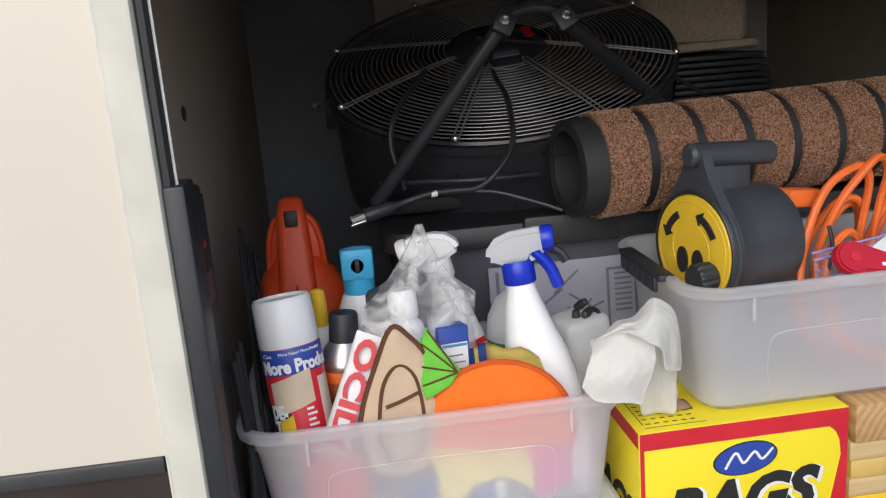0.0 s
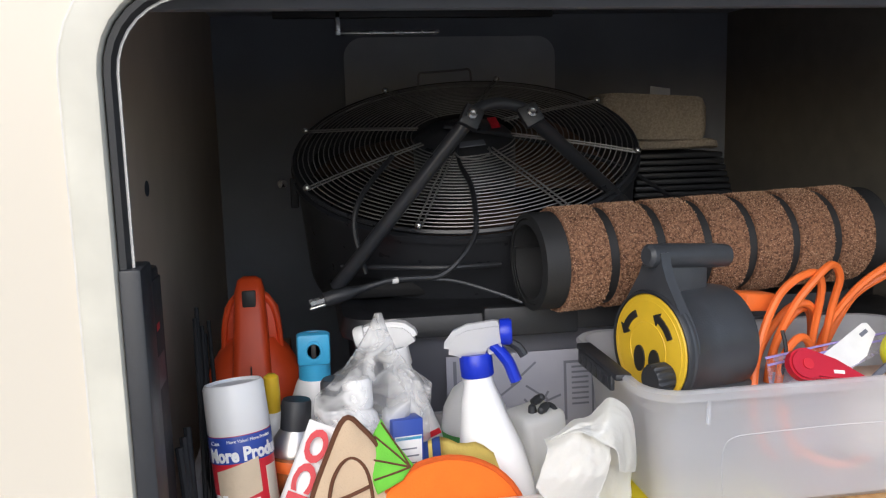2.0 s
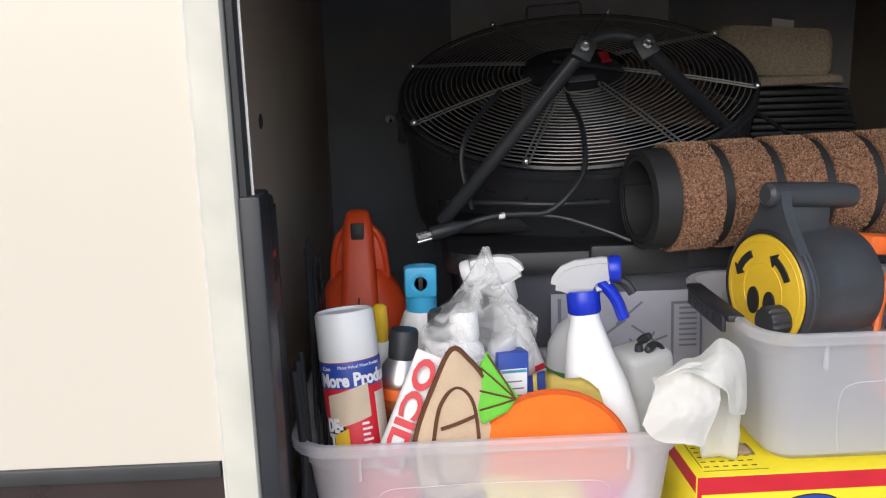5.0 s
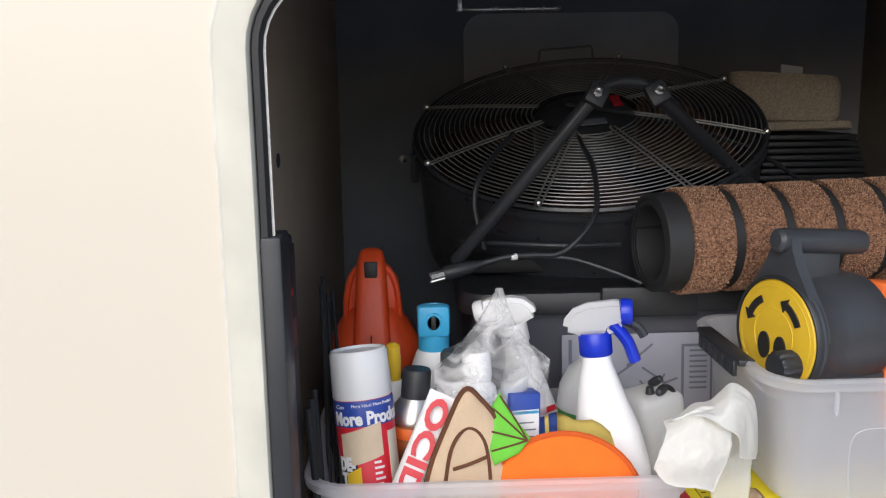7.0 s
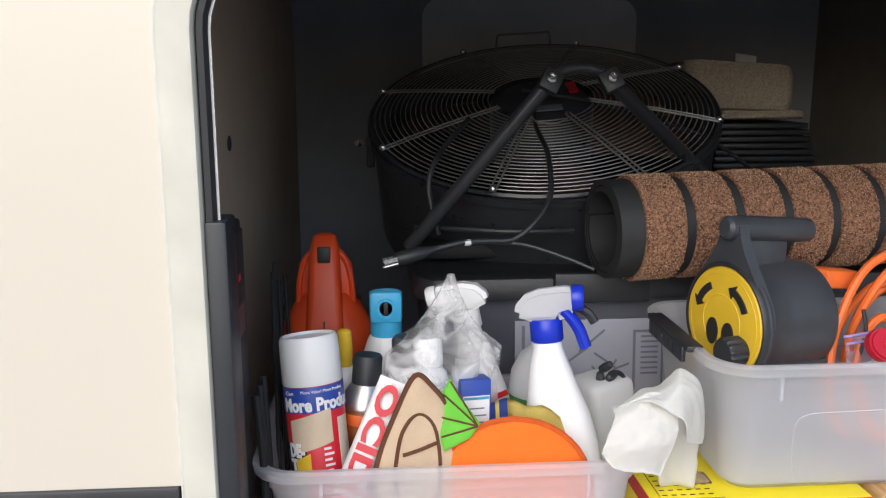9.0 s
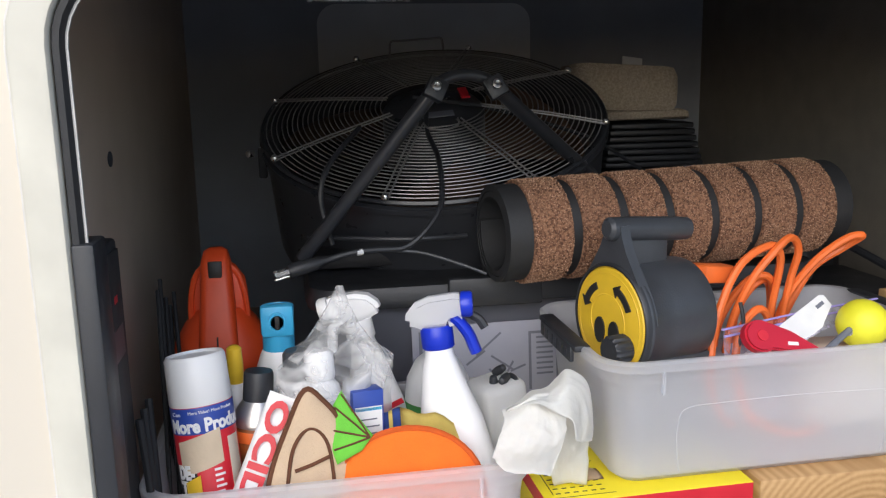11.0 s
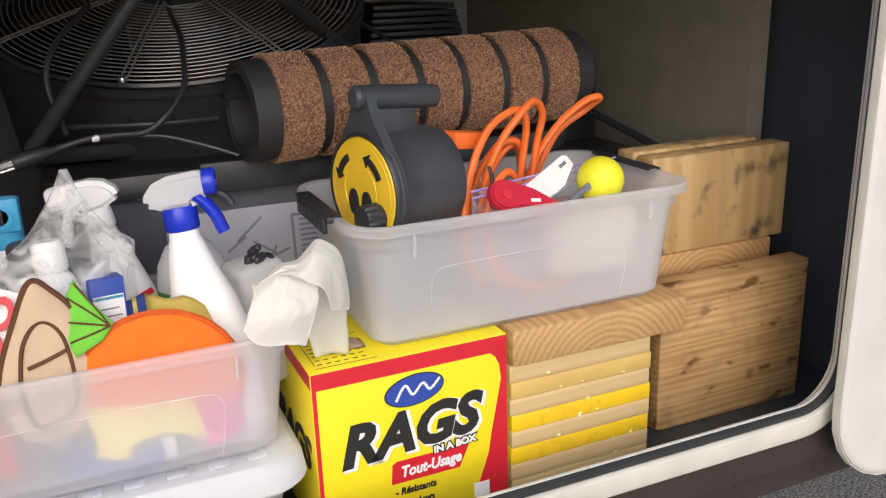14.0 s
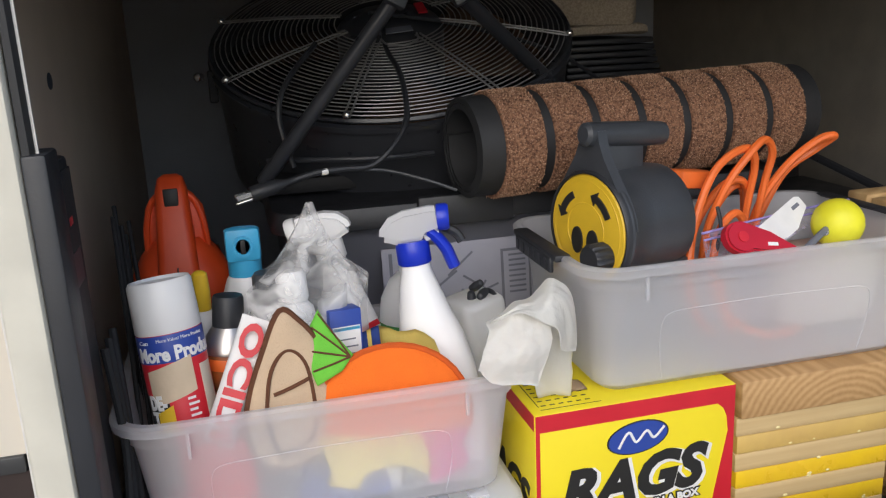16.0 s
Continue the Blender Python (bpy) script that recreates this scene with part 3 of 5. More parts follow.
for i in range(8):
    x = -0.15 + i * 0.043
    part("lid_pad", bx(x, x + 0.021, -0.132, -0.108, 0.143, 0.1462, 0.0005), M_BIN, low_lid)
part("folded_cloth", bx(-0.05, 0.13, -0.09, 0.05, 0.006, 0.09, 0.02), M_MANUAL, low)

tote = thing("tote", Matrix.Translation((0.80, 1.55, FZ)), "smoky plastic tote with a black lid", "storage tote")
part("body", loft([rrect(a, c, r, z) for a, c, z, r in ((0.36, 0.20, 0.0, 0.03), (0.385, 0.225, 0.404, 0.04), (0.382, 0.222, 0.404, 0.038), (0.357, 0.197, 0.004, 0.03))]), M_TOTE, tote)
part("lid", loft([rrect(a, c, r, z) for a, c, z, r in ((0.392, 0.232, 0.402, 0.04), (0.402, 0.242, 0.402, 0.045), (0.405, 0.245, 0.414, 0.048), (0.398, 0.238, 0.432, 0.045), (0.37, 0.21, 0.434, 0.04), (0.365, 0.205, 0.430, 0.04))]), M_BLACKP, tote, "black ribbed lid")
part("clip", bx(-0.20, -0.06, -0.252, -0.236, 0.398, 0.442, 0.004), M_BLACKP, tote, "black lid clip")

sheet_ob = thing("instruction_sheet", pose(0.662, 1.318, 1.070, 90 - 4, 0, 0), "printed instruction sheet behind the tote wall", "paper")
part("page", bx(-0.115, 0.115, -0.075, 0.062, -0.001, 0.0, 0), M_MANUAL, sheet_ob)
for r in [(-0.105, -0.10, 0.0, 0.11), (-0.08, -0.075, 0.0, 0.11), (0.062, 0.066, 0.0, 0.09), (0.066, 0.105, 0.043, 0.004), (0.105, 0.108, 0.0, 0.09)] + [(0.074, 0.100, 0.035 - 0.008 * i, 0.003) for i in range(8)]:
    part("print_bar", bars([r], I4, 0.0004), M_INKG, sheet_ob)
for k, (x, y, a, l) in enumerate(((0.0, 0.03, 40, 0.05), (0.02, 0.0, -35, 0.04), (0.03, -0.012, 60, 0.03), (-0.02, 0.01, 35, 0.035), (0.01, -0.02, -50, 0.03), (0.045, -0.01, 20, 0.025))):
    part("drawing", merge(None, bx(-l / 2, l / 2, -0.0016, 0.0016, 0, 0.0005), pose(x, y, 0, 0, 0, a)), M_INKG, sheet_ob)

# ---- rag carton ----
carton = thing("rag_carton", pose(0.7845, 0.996, FZ, 0, 0, 0.6), "yellow and red carton of rags under a bin", "carton")
BW, BH, BD = 0.1285, 0.243, 0.235
part("box", bx(-BW, BW, 0, BD, 0, BH, 0.0015), M_BOXY, carton)
part("border", bx(-BW + 0.001, BW - 0.001, -0.0005, 0.0, BH - 0.022, BH - 0.001), M_RED, carton, "red printed border")
part("border", merge(None, plate([(0.086, BH - 0.0215), (BW - 0.001, BH - 0.0215), (BW - 0.001, 0.002), (0.082, 0.002), (0.086, 0.040), (0.100, 0.080), (0.104, 0.105), (0.1195, BH - 0.060), (0.117, BH - 0.040), (0.112, BH - 0.029), (0.104, BH - 0.0220)], 0.0005, FACE)), M_RED, carton, "red printed border")
part("border", bx(-BW + 0.001, -BW + 0.006, -0.0005, 0.0, 0.002, BH - 0.022), M_RED, carton, "red printed border")
part("top_print", bx(-BW + 0.012, -BW + 0.0128, 0.02, 0.10, BH, BH + 0.0004), M_BLACKI, carton)
tp = bars([(0.0, 0.075, 0.0, 0.0008), (0.0, 0.075, 0.085, 0.0008)] + [(0.004 + 0.011 * i, 0.010 + 0.011 * i, 0.01 + 0.012 * j, 0.002) for i in range(6) for j in range(6)], pose(-BW + 0.012, 0.012, BH))
part("top_print", tp, M_BLACKI, carton)
oval = [(0.038 * math.cos(a * math.pi / 16), 0.0195 * math.sin(a * math.pi / 16)) for a in range(32)]
part("logo_oval", plate([(x * 1.05, y * 1.07) for x, y in oval], 0.0005, pose(0.0, 0, 0.195) @ FACE @ pose(0, 0, 0, 0, 0, 6)), M_BLACKI, carton)
part("logo_oval", plate(oval, 0.0009, pose(0.0, 0, 0.195) @ FACE @ pose(0, 0, 0, 0, 0, 6)), M_LBLUE, carton, "blue oval logo")
squiggle = tube([(0.0115 * k - 0.026 + (0.003 if k % 2 else 0), (0.0075 if k % 2 else -0.0065) * (1.25 if k < 2 else 0.8), 0.0012) for k in range(6)], 0.0017, 6, 6, flat=0.4)
squiggle.transform(pose(0.0, 0, 0.195) @ FACE @ pose(0, 0, 0, 0, 0, 6))
part("logo_bar", squiggle, M_WHITEI, carton, "white squiggle in the oval logo")
part("lettering", lettering("RAGS", 0.074, pose(0.0035, -0.0006, 0.1365) @ FACE @ pose(-0.010, 0, 0, 0, 0, 3), 0.199, 0.0052, 0.30), M_WHITEI, carton)
part("lettering", lettering("RAGS", 0.074, pose(0, -0.0012, 0.139) @ FACE @ pose(-0.010, 0, 0, 0, 0, 3), 0.195, 0.0034, 0.30, thick=0.0004), M_BLACKI, carton, "black slanted letters")
part("lettering", lettering("IN A BOX", 0.013, pose(0.051, -0.002, 0.1075) @ FACE @ pose(0, 0, 0, 0, 0, 3), 0.064, 0.0022), M_BLACKI, carton)
part("lettering", lettering("IN A BOX", 0.013, pose(0.051, -0.0026, 0.1075) @ FACE @ pose(0, 0, 0, 0, 0, 3), 0.060, 0.0006), M_WHITEI, carton)
part("banner", plate([(-0.036, 0.071), (0.058, 0.071), (0.072, 0.102), (-0.028, 0.102), (-0.034, 0.098)], 0.0006, FACE), M_RED, carton, "red banner")
part("lettering", lettering("Tout-Usage", 0.021, pose(0.018, -0.001, 0.086) @ FACE @ pose(0, 0, 0, 0, 0, 1), 0.083, 0.0007, 0.2), M_WHITEI, carton)
for i, w in enumerate(("- Résistants", "- Absorbants", "- Aussi performants")):
    part("lettering", lettering(w, 0.0135, pose((-0.004, -0.006, 0.012)[i], -0.0006, 0.058 - 0.0185 * i) @ FACE, (0.056, 0.054, 0.088)[i], 0.0005, 0.15), M_BLACKI, carton)
part("sticker", bx(0.078, 0.100, -0.001, 0.0, 0.012, 0.040), M_WHITEI, carton, "torn white sticker")
SIDE = pose(-BW - 0.0003, 0.11, 0.12, 90, 0, -90)
part("lettering", lettering("RAGS", 0.062, SIDE, 0.17, 0.003, 0.3), M_BLACKI, carton, "black slanted letters")
part("border", bx(-BW - 0.0005, -BW, 0.002, BD - 0.002, BH - 0.020, BH - 0.001), M_RED, carton, "red printed border")

# ---- timber ----
def board(name, a, material, label, group="", bev=0.0025):
    x0, x1, y0, y1, z0, z1 = a
    own = bx(-(x1 - x0) / 2, (x1 - x0) / 2, 0, y1 - y0, 0, z1 - z0, bev)
    return solo(name, own, material, label, "board", group=group, m=pose((x0 + x1) / 2, y0, z0))


SLH = 0.0241
for i in range(8):
    yel = i in (2, 4, 6)
    j = random.uniform(-0.002, 0.002)
    slat = board("slat", (0.920 + j, 1.141 + j - (0.0 if i else 0.001), 1.001 + abs(j) * 0.5, 1.21, FZ + SLH * i, FZ + SLH * (i + 1) - 0.0004), M_SLATY if i in (2, 4) else M_SLATT if i == 6 else M_SLAT,
          "bright yellow flat slat in a stack" if i in (2, 4) else "pale tan flat slat in a stack", "stacked slats", 0.0008)
    for q in range(3 if yel else 1):
        r = random.uniform(0.0012, 0.0022)
        part("glue_drip", lathe([(0.0002, -r), (r * 0.8, -r * 0.6), (r, 0.0), (r * 0.7, r * 0.7), (0.0002, r)], 8, Matrix.Translation((random.uniform(-0.10, 0.10), -0.0002, random.uniform(0.0, 0.004))) @ Matrix.Diagonal((1.8, 0.5, 1, 1))), M_GLUE, slat, "shiny drip of dried glue")
board("plank", (0.921, 1.195, 0.996, 1.30, FZ + SLH * 8, FZ + SLH * 8 + 0.050), M_PINE, "short thick pine plank with ringed end grain", "timber offcuts", 0.004)
board("timber_block", (1.197, 1.479, 1.052, 1.091, FZ, 1.003), M_PINEX, "upright weathered pine block with dark knots", "timber offcuts", 0.004)
for i in range(7):
    j = random.uniform(-0.004, 0.004)
    board("flat_board", (1.20 + j, 1.462 + j, 1.112 + abs(j), 1.40, FZ + 0.037 * i, FZ + 0.037 * (i + 1) - 0.0003), M_PINE, "flat pine board in a stack", "timber offcuts", 0.003)
board("upright_board", (1.220, 1.484, 1.118, 1.158, 1.0245, 1.176), M_PINEZ, "upright pine board blackened with mildew", "timber offcuts", 0.003)
board("upright_board", (1.215, 1.455, 1.161, 1.200, 1.0245, 1.180), M_PINEZ, "upright pine board blackened with mildew", "timber offcuts", 0.003)


# ---- rolled mat ----
MA, MB = Vector((0.658, 1.270, 1.274)), Vector((1.211, 1.340, 1.284))
mat_m = upright(MA, MB, (0, 0, 1))
mlen = (MB - MA).length
mat_roll = thing("rolled_mat", mat_m, "rolled rubber doormat with brown carpet bands", "doormat")


def spiral(a):
    """Radius of the roll's outer skin: full turns inward, from the tail at a = 0."""
    return 0.0735 - 0.0085 * a / (2 * math.pi)


def roll_piece(z0, z1, a0, a1, lift, thick, n):
    rings = []
    for i in range(n + 1):
        a = a0 + (a1 - a0) * i / n
        e = min(1.0, i / 1.5, (n - i) / 1.5)
        r = spiral(a) + lift * (0.35 + 0.65 * e)
        q = spiral(a) - thick
        c, s = math.cos(a + TAIL), math.sin(a + TAIL)
        rings.append([(r * c, r * s, z0 + 0.001), (r * c, r * s, z1 - 0.001), (q * c, q * s, z1), (q * c, q * s, z0)])
    return loft(rings)


TAIL = math.radians(215)
part("backing", roll_piece(0, mlen, 0, 4.4 * math.pi, 0.0, 0.0075, 120), M_RUBBER, mat_roll, "black ribbed rubber backing")
edge, gap = 0.034, 0.014
bw = (mlen - 2 * edge - 6 * gap) / 7
for k in range(7):
    z = edge + k * (bw + gap)
    part("carpet_band", roll_piece(z, z + bw, 0.42, 2 * math.pi, 0.0045, -0.0005, 60), M_CARPET, mat_roll, "brown looped carpet band")

for k in range(7):
    z0 = edge + k * (bw + gap)
    verts, faces = [], []
    for q in range(5200):
        a = random.uniform(0.45, 2 * math.pi - 0.05)
        z = random.uniform(z0 + 0.001, z0 + bw - 0.001)
        r = spiral(a) + 0.0035
        g = a + TAIL
        e = Vector((math.cos(g), math.sin(g), 0))
        s = Vector((-math.sin(g), math.cos(g), 0))
        w = random.uniform(0.0008, 0.0014)
        t0 = random.uniform(0, 6.28)
        base = e * r + Vector((0, 0, z))
        n0 = len(verts)
        for m3 in range(3):
            t = t0 + m3 * 2.094
            verts.append(base + s * (w * math.cos(t)) + Vector((0, 0, w * math.sin(t))))
        verts.append(base + e * random.uniform(0.0018, 0.0036) + s * random.uniform(-0.0012, 0.0012) + Vector((0, 0, random.uniform(-0.0012, 0.0012))))
        faces += [(n0, n0 + 1, n0 + 3), (n0 + 1, n0 + 2, n0 + 3), (n0 + 2, n0, n0 + 3)]
    me = bpy.data.meshes.new("carpet_nap")
    me.from_pydata(verts, [], faces)
    me.materials.append(M_PILE)
    tuft = new("carpet_nap", me)
    tuft.parent = mat_roll
    tagged(tuft, "short brown carpet pile", kind="stuff")

# ---- cord reel ----
reel = thing("cord_reel", pose(0.772, 1.112, 1.044, 0, 0, 17), "charcoal cord reel with a yellow face and carry handle", "cord reel")
AX = pose(0, 0, 0.143, 0, 90, 0)
part("housing", lathe([(0.060, 0.000), (0.0715, 0.002), (0.0740, 0.007), (0.0735, 0.012), (0.070, 0.016), (0.069, 0.05), (0.0705, 0.100), (0.068, 0.114), (0.056, 0.122)], 48, AX), M_REEL, reel)
part("base", bx(0.0, 0.120, -0.055, 0.055, 0.0, 0.10, 0.006), M_REEL, reel)
part("rim", lathe([(0.0690, 0.004), (0.0690, -0.0015), (0.0715, -0.0020), (0.0735, 0.001), (0.0735, 0.006)], 48, AX, cap=False), M_BLACKP, reel, "black rim round the face")
face = part("face", lathe([(0.0, -0.0045), (0.020, -0.0045), (0.050, -0.004), (0.066, -0.002), (0.0685, 0.001), (0.0685, 0.003)], 48, AX, cap=False), M_YELLOW, reel, "round yellow face plate")
for a0, a1, tip in ((0.45, 1.10, 1.32), (2.05, 2.70, 2.92)):
    r0, r1 = 0.0415, 0.0505
    pts = [(r1 * math.cos(a0 + (a1 - a0) * i / 8), r1 * math.sin(a0 + (a1 - a0) * i / 8)) for i in range(9)]
    pts += [(0.056 * math.cos(a1), 0.056 * math.sin(a1)), (0.046 * math.cos(tip), 0.046 * math.sin(tip)), (0.036 * math.cos(a1), 0.036 * math.sin(a1))]
    pts += [(r0 * math.cos(a1 - (a1 - a0) * i / 8), r0 * math.sin(a1 - (a1 - a0) * i / 8)) for i in range(9)]
    part("slot", plate(pts, 0.002, pose(-0.0040, 0, 0.143, 90, 0, -90)), M_BLACKI, face, "dark arrow-shaped slot")
part("ridge", tube([(-0.0042, 0.0335 * math.cos(i * math.pi / 20), 0.143 + 0.0335 * math.sin(i * math.pi / 20)) for i in range(40)], 0.0009, 6, 1, True, smooth=False), M_YELLOW, face)
part("ridge", tube([(-0.0022, 0.0600 * math.cos(i * math.pi / 20), 0.143 + 0.0600 * math.sin(i * math.pi / 20)) for i in range(40)], 0.0011, 6, 1, True, smooth=False), M_YELLOW, face)
for y in (-0.014, 0.014):
    part("outlet", plate([(p[0] * 0.010, p[1] * 0.017) for p in [(math.cos(i * math.pi / 10), math.sin(i * math.pi / 10)) for i in range(20)]], 0.002, pose(-0.0045, y, 0.128, 90, 0, -90)), M_BLACKI, face, "black outlet socket")
knob = loft([[((r - 0.0026 * (i % 4 > 1) * rib) * math.cos(i * math.pi / 28), (r - 0.0026 * (i % 4 > 1) * rib) * math.sin(i * math.pi / 28), z) for i in range(56)]
             for r, z, rib in ((0.017, 0.0, 0), (0.019, 0.003, 1), (0.019, 0.023, 1), (0.016, 0.026, 0))])
knob.transform(pose(-0.004, -0.036, 0.116, 0, -90, 0))
part("winder_knob", knob, M_BLACKP, reel, "ribbed charcoal winder knob")
yoke = loft([[(x, y * w, z) for x, y in ((0.002, -1), (0.016, -1), (0.016, 1), (0.002, 1))] for z, w in ((0.150, 0.0715), (0.165, 0.069), (0.182, 0.061), (0.203, 0.046), (0.232, 0.026), (0.250, 0.018), (0.264, 0.015))])
part("yoke", yoke, M_REEL, reel)
part("handle", lathe([(0.010, -0.002), (0.0145, 0.002), (0.0155, 0.03), (0.0155, 0.108), (0.0145, 0.127), (0.010, 0.130)], 20, pose(-0.006, 0, 0.260, 0, 95, 0)), M_REEL, reel, "round carry handle")
part("handle_web", bx(0.022, 0.086, -0.006, 0.006, 0.190, 0.250, 0.003), M_REEL, reel)

# ---- orange cord ----
cord = thing("extension_cord", Matrix.Translation((0.98, 1.13, 1.03)), "bright orange extension cord looped out of the bin", "extension cord")
for pts in (
        [(0.93, 1.08, 1.045), (0.912, 1.08, 1.07), (0.904, 1.09, 1.124), (0.921, 1.11, 1.198), (0.960, 1.13, 1.260), (1.008, 1.14, 1.283), (1.030, 1.15, 1.262), (1.028, 1.16, 1.20), (1.02, 1.17, 1.10)],
        [(0.955, 1.07, 1.045), (0.938, 1.07, 1.09), (0.937, 1.09, 1.129), (0.955, 1.11, 1.180), (0.984, 1.12, 1.203), (1.006, 1.13, 1.180), (1.008, 1.14, 1.12), (1.0, 1.15, 1.06)],
        [(0.955, 1.15, 1.07), (0.955, 1.14, 1.17), (0.975, 1.13, 1.235), (1.004, 1.13, 1.272), (1.036, 1.14, 1.292), (1.056, 1.15, 1.272), (1.052, 1.16, 1.225), (1.042, 1.17, 1.12)],
        [(1.04, 1.18, 1.12), (1.052, 1.17, 1.195), (1.085, 1.16, 1.250), (1.125, 1.15, 1.284), (1.150, 1.15, 1.287), (1.138, 1.17, 1.268), (1.095, 1.18, 1.235), (1.060, 1.19, 1.16)],
        [(0.95, 1.18, 1.07), (0.955, 1.17, 1.17), (0.985, 1.16, 1.228), (1.02, 1.16, 1.235), (1.040, 1.18, 1.19), (1.035, 1.19, 1.09)],
        [(0.985, 1.19, 1.10), (0.985, 1.18, 1.18), (1.008, 1.17, 1.225), (1.035, 1.18, 1.215), (1.05, 1.20, 1.13)]):
    part("loop", tube([(x - 0.004, y, z - 0.018 * min(1.0, (z - 1.04) / 0.1)) for x, y, z in pts], 0.0054, 8, 8), M_CORD, cord, world=True)
part("loop", tube([(0.905, 1.03, 1.13), (0.912, 1.027, 1.09), (0.945, 1.030, 1.062), (0.99, 1.038, 1.045), (1.04, 1.06, 1.04)], 0.0052, 8, 8), M_CORD, cord, world=True)
plug_o = bx(-0.032, 0.032, -0.016, 0.016, -0.012, 0.012, 0.005)
plug_o.transform(pose(0.928, 1.150, 1.230, 0, 8, 24))
sock = part("socket", plug_o, M_CORD, cord, "orange moulded socket end", world=True)
for k in range(2):
    pin = bx(-0.0345, -0.032, -0.008 + k * 0.012, -0.004 + k * 0.012, -0.004, 0.004)
    pin.transform(pose(0.928, 1.150, 1.230, 0, 8, 24))
    part("socket_slot", pin, M_BLACKI, sock, world=True)
part("tie", tube([(0.945, 1.105, 1.20), (0.948, 1.10, 1.172), (0.940, 1.10, 1.13)], 0.0025, 6, 6), M_BLACKP, cord, "black tie strap", world=True)

# ---- small things in the raised bin ----
ball = thing("ball_tool", Matrix.Translation((1.098, 1.072, 1.170)), "lemon-yellow ball on a thin grey rod", "tool")
part("ball", lathe([(0.032 * math.sin(math.pi * i / 16) + 0.0002, -0.032 * math.cos(math.pi * i / 16)) for i in range(17)], 32), M_BALL, ball)
part("rod", tube([(-0.028, -0.014, -0.002), (-0.065, -0.035, -0.012), (-0.09, -0.05, -0.02)], 0.0042, 8, 3), M_INKG, ball, "grey metal rod")
part("stud", lathe([(0.006, 0), (0.005, 0.005), (0.002, 0.007)], 12, along((-0.026, -0.012, -0.004), (-0.05, -0.03, -0.012))), M_STEEL, ball)
clip = thing("red_dispenser", pose(0.950, 1.026, 1.176, 62, 0, 10) @ pose(0, 0, 0, 0, 0, -10) @ Matrix.Diagonal((0.9, 0.82, 0.9, 1)), "red plastic tape dispenser lying in the bin", "dispenser")
cl = [(0.026 * math.cos(a) - 0.028, 0.024 * math.sin(a)) for a in [math.pi * (0.35 + 1.35 * i / 12) for i in range(13)]] + [(0.02, -0.022), (0.058, -0.020), (0.064, -0.014), (0.02, 0.010)]
part("body", plate(cl, 0.016, Matrix.Translation((0, 0, -0.008)), 0.003), M_REDP, clip)
part("hub", lathe([(0.008, 0), (0.008, 0.0015)], 16, pose(-0.028, 0, 0.008)), M_RED, clip)
part("slot", bx(0.01, 0.026, -0.012, -0.007, 0.0079, 0.0090), M_WHITEI, clip)
zipbag = thing("zip_bag", Matrix.Translation((1.03, 1.06, 1.04)), "clear zip bag with a violet seal", "plastic bag")
za, zc, zd, ze = (0.892, 1.050, 1.183), (1.176, 1.150, 1.179), (0.880, 1.020, 1.154), (1.136, 1.110, 1.166)
zb = sheet(lambda u, v: tuple(Vector(za).lerp(Vector(zc), u).lerp(Vector(zd).lerp(Vector(ze), u), v) + Vector((0, 0.003 * math.sin(9 * u), 0.005 * math.sin(7 * u + 2 * v) * v))), 18, 8, 0.0006)
part("pouch", zb, M_ZIP, zipbag, world=True)
for k in range(2):
    part("seal", tube([Vector(za) + Vector((0, -0.006 * k, -0.007 * k)), Vector(za).lerp(Vector(zc), 0.5) + Vector((0, -0.006 * k, 0.002 - 0.007 * k)), Vector(zc) + Vector((0, -0.006 * k, -0.007 * k))], 0.0022, 6, 8, flat=0.6), M_SEAL, zipbag, "violet zip seal", world=True)
ca, cb, cc = Vector((0.901, 1.030, 1.151)), Vector((1.067, 1.115, 1.203)), Vector((1.064, 1.075, 1.153))
cx = (cb - ca).normalized()
cy = (cc - ca - cx * (cc - ca).dot(cx)).normalized()
card = thing("white_card", Matrix.Translation(ca) @ Matrix((cx, cy, cx.cross(cy))).transposed().to_4x4(), "white blister card with a hanging hole", "packaging")
cardp = part("card", plate([(0.0, 0.0), (0.185, 0.0), (0.193, 0.004), (0.193, 0.020), (0.163, 0.030), (0.153, 0.034), (0.075, 0.034), (0.03, 0.022)], 0.0012, I4, 0), M_WHITEI, card)
part("hole", bx(0.167, 0.183, 0.008, 0.013, -0.0006, 0.0018), M_INKG, cardp)
sack = thing("paper_sack", Matrix.Translation((1.09, 1.06, 1.03)), "soft white paper packet filling the bin's end", "packet")
part("packet", bx(-0.080, 0.070, -0.012, 0.10, 0.0045, 0.105, 0.03, seg=5), M_SACK, sack)
bk = thing("grey_pouch", Matrix.Translation((0.98, 1.12, 1.03)), "grey folded pouch under the cord", "pouch")
part("pouch", bx(-0.06, 0.07, -0.03, 0.10, 0.003, 0.09, 0.02, seg=3), M_MANUAL, bk)
part("flap", bx(-0.055, 0.065, -0.034, -0.029, 0.045, 0.085, 0.002), M_INKG, bk)

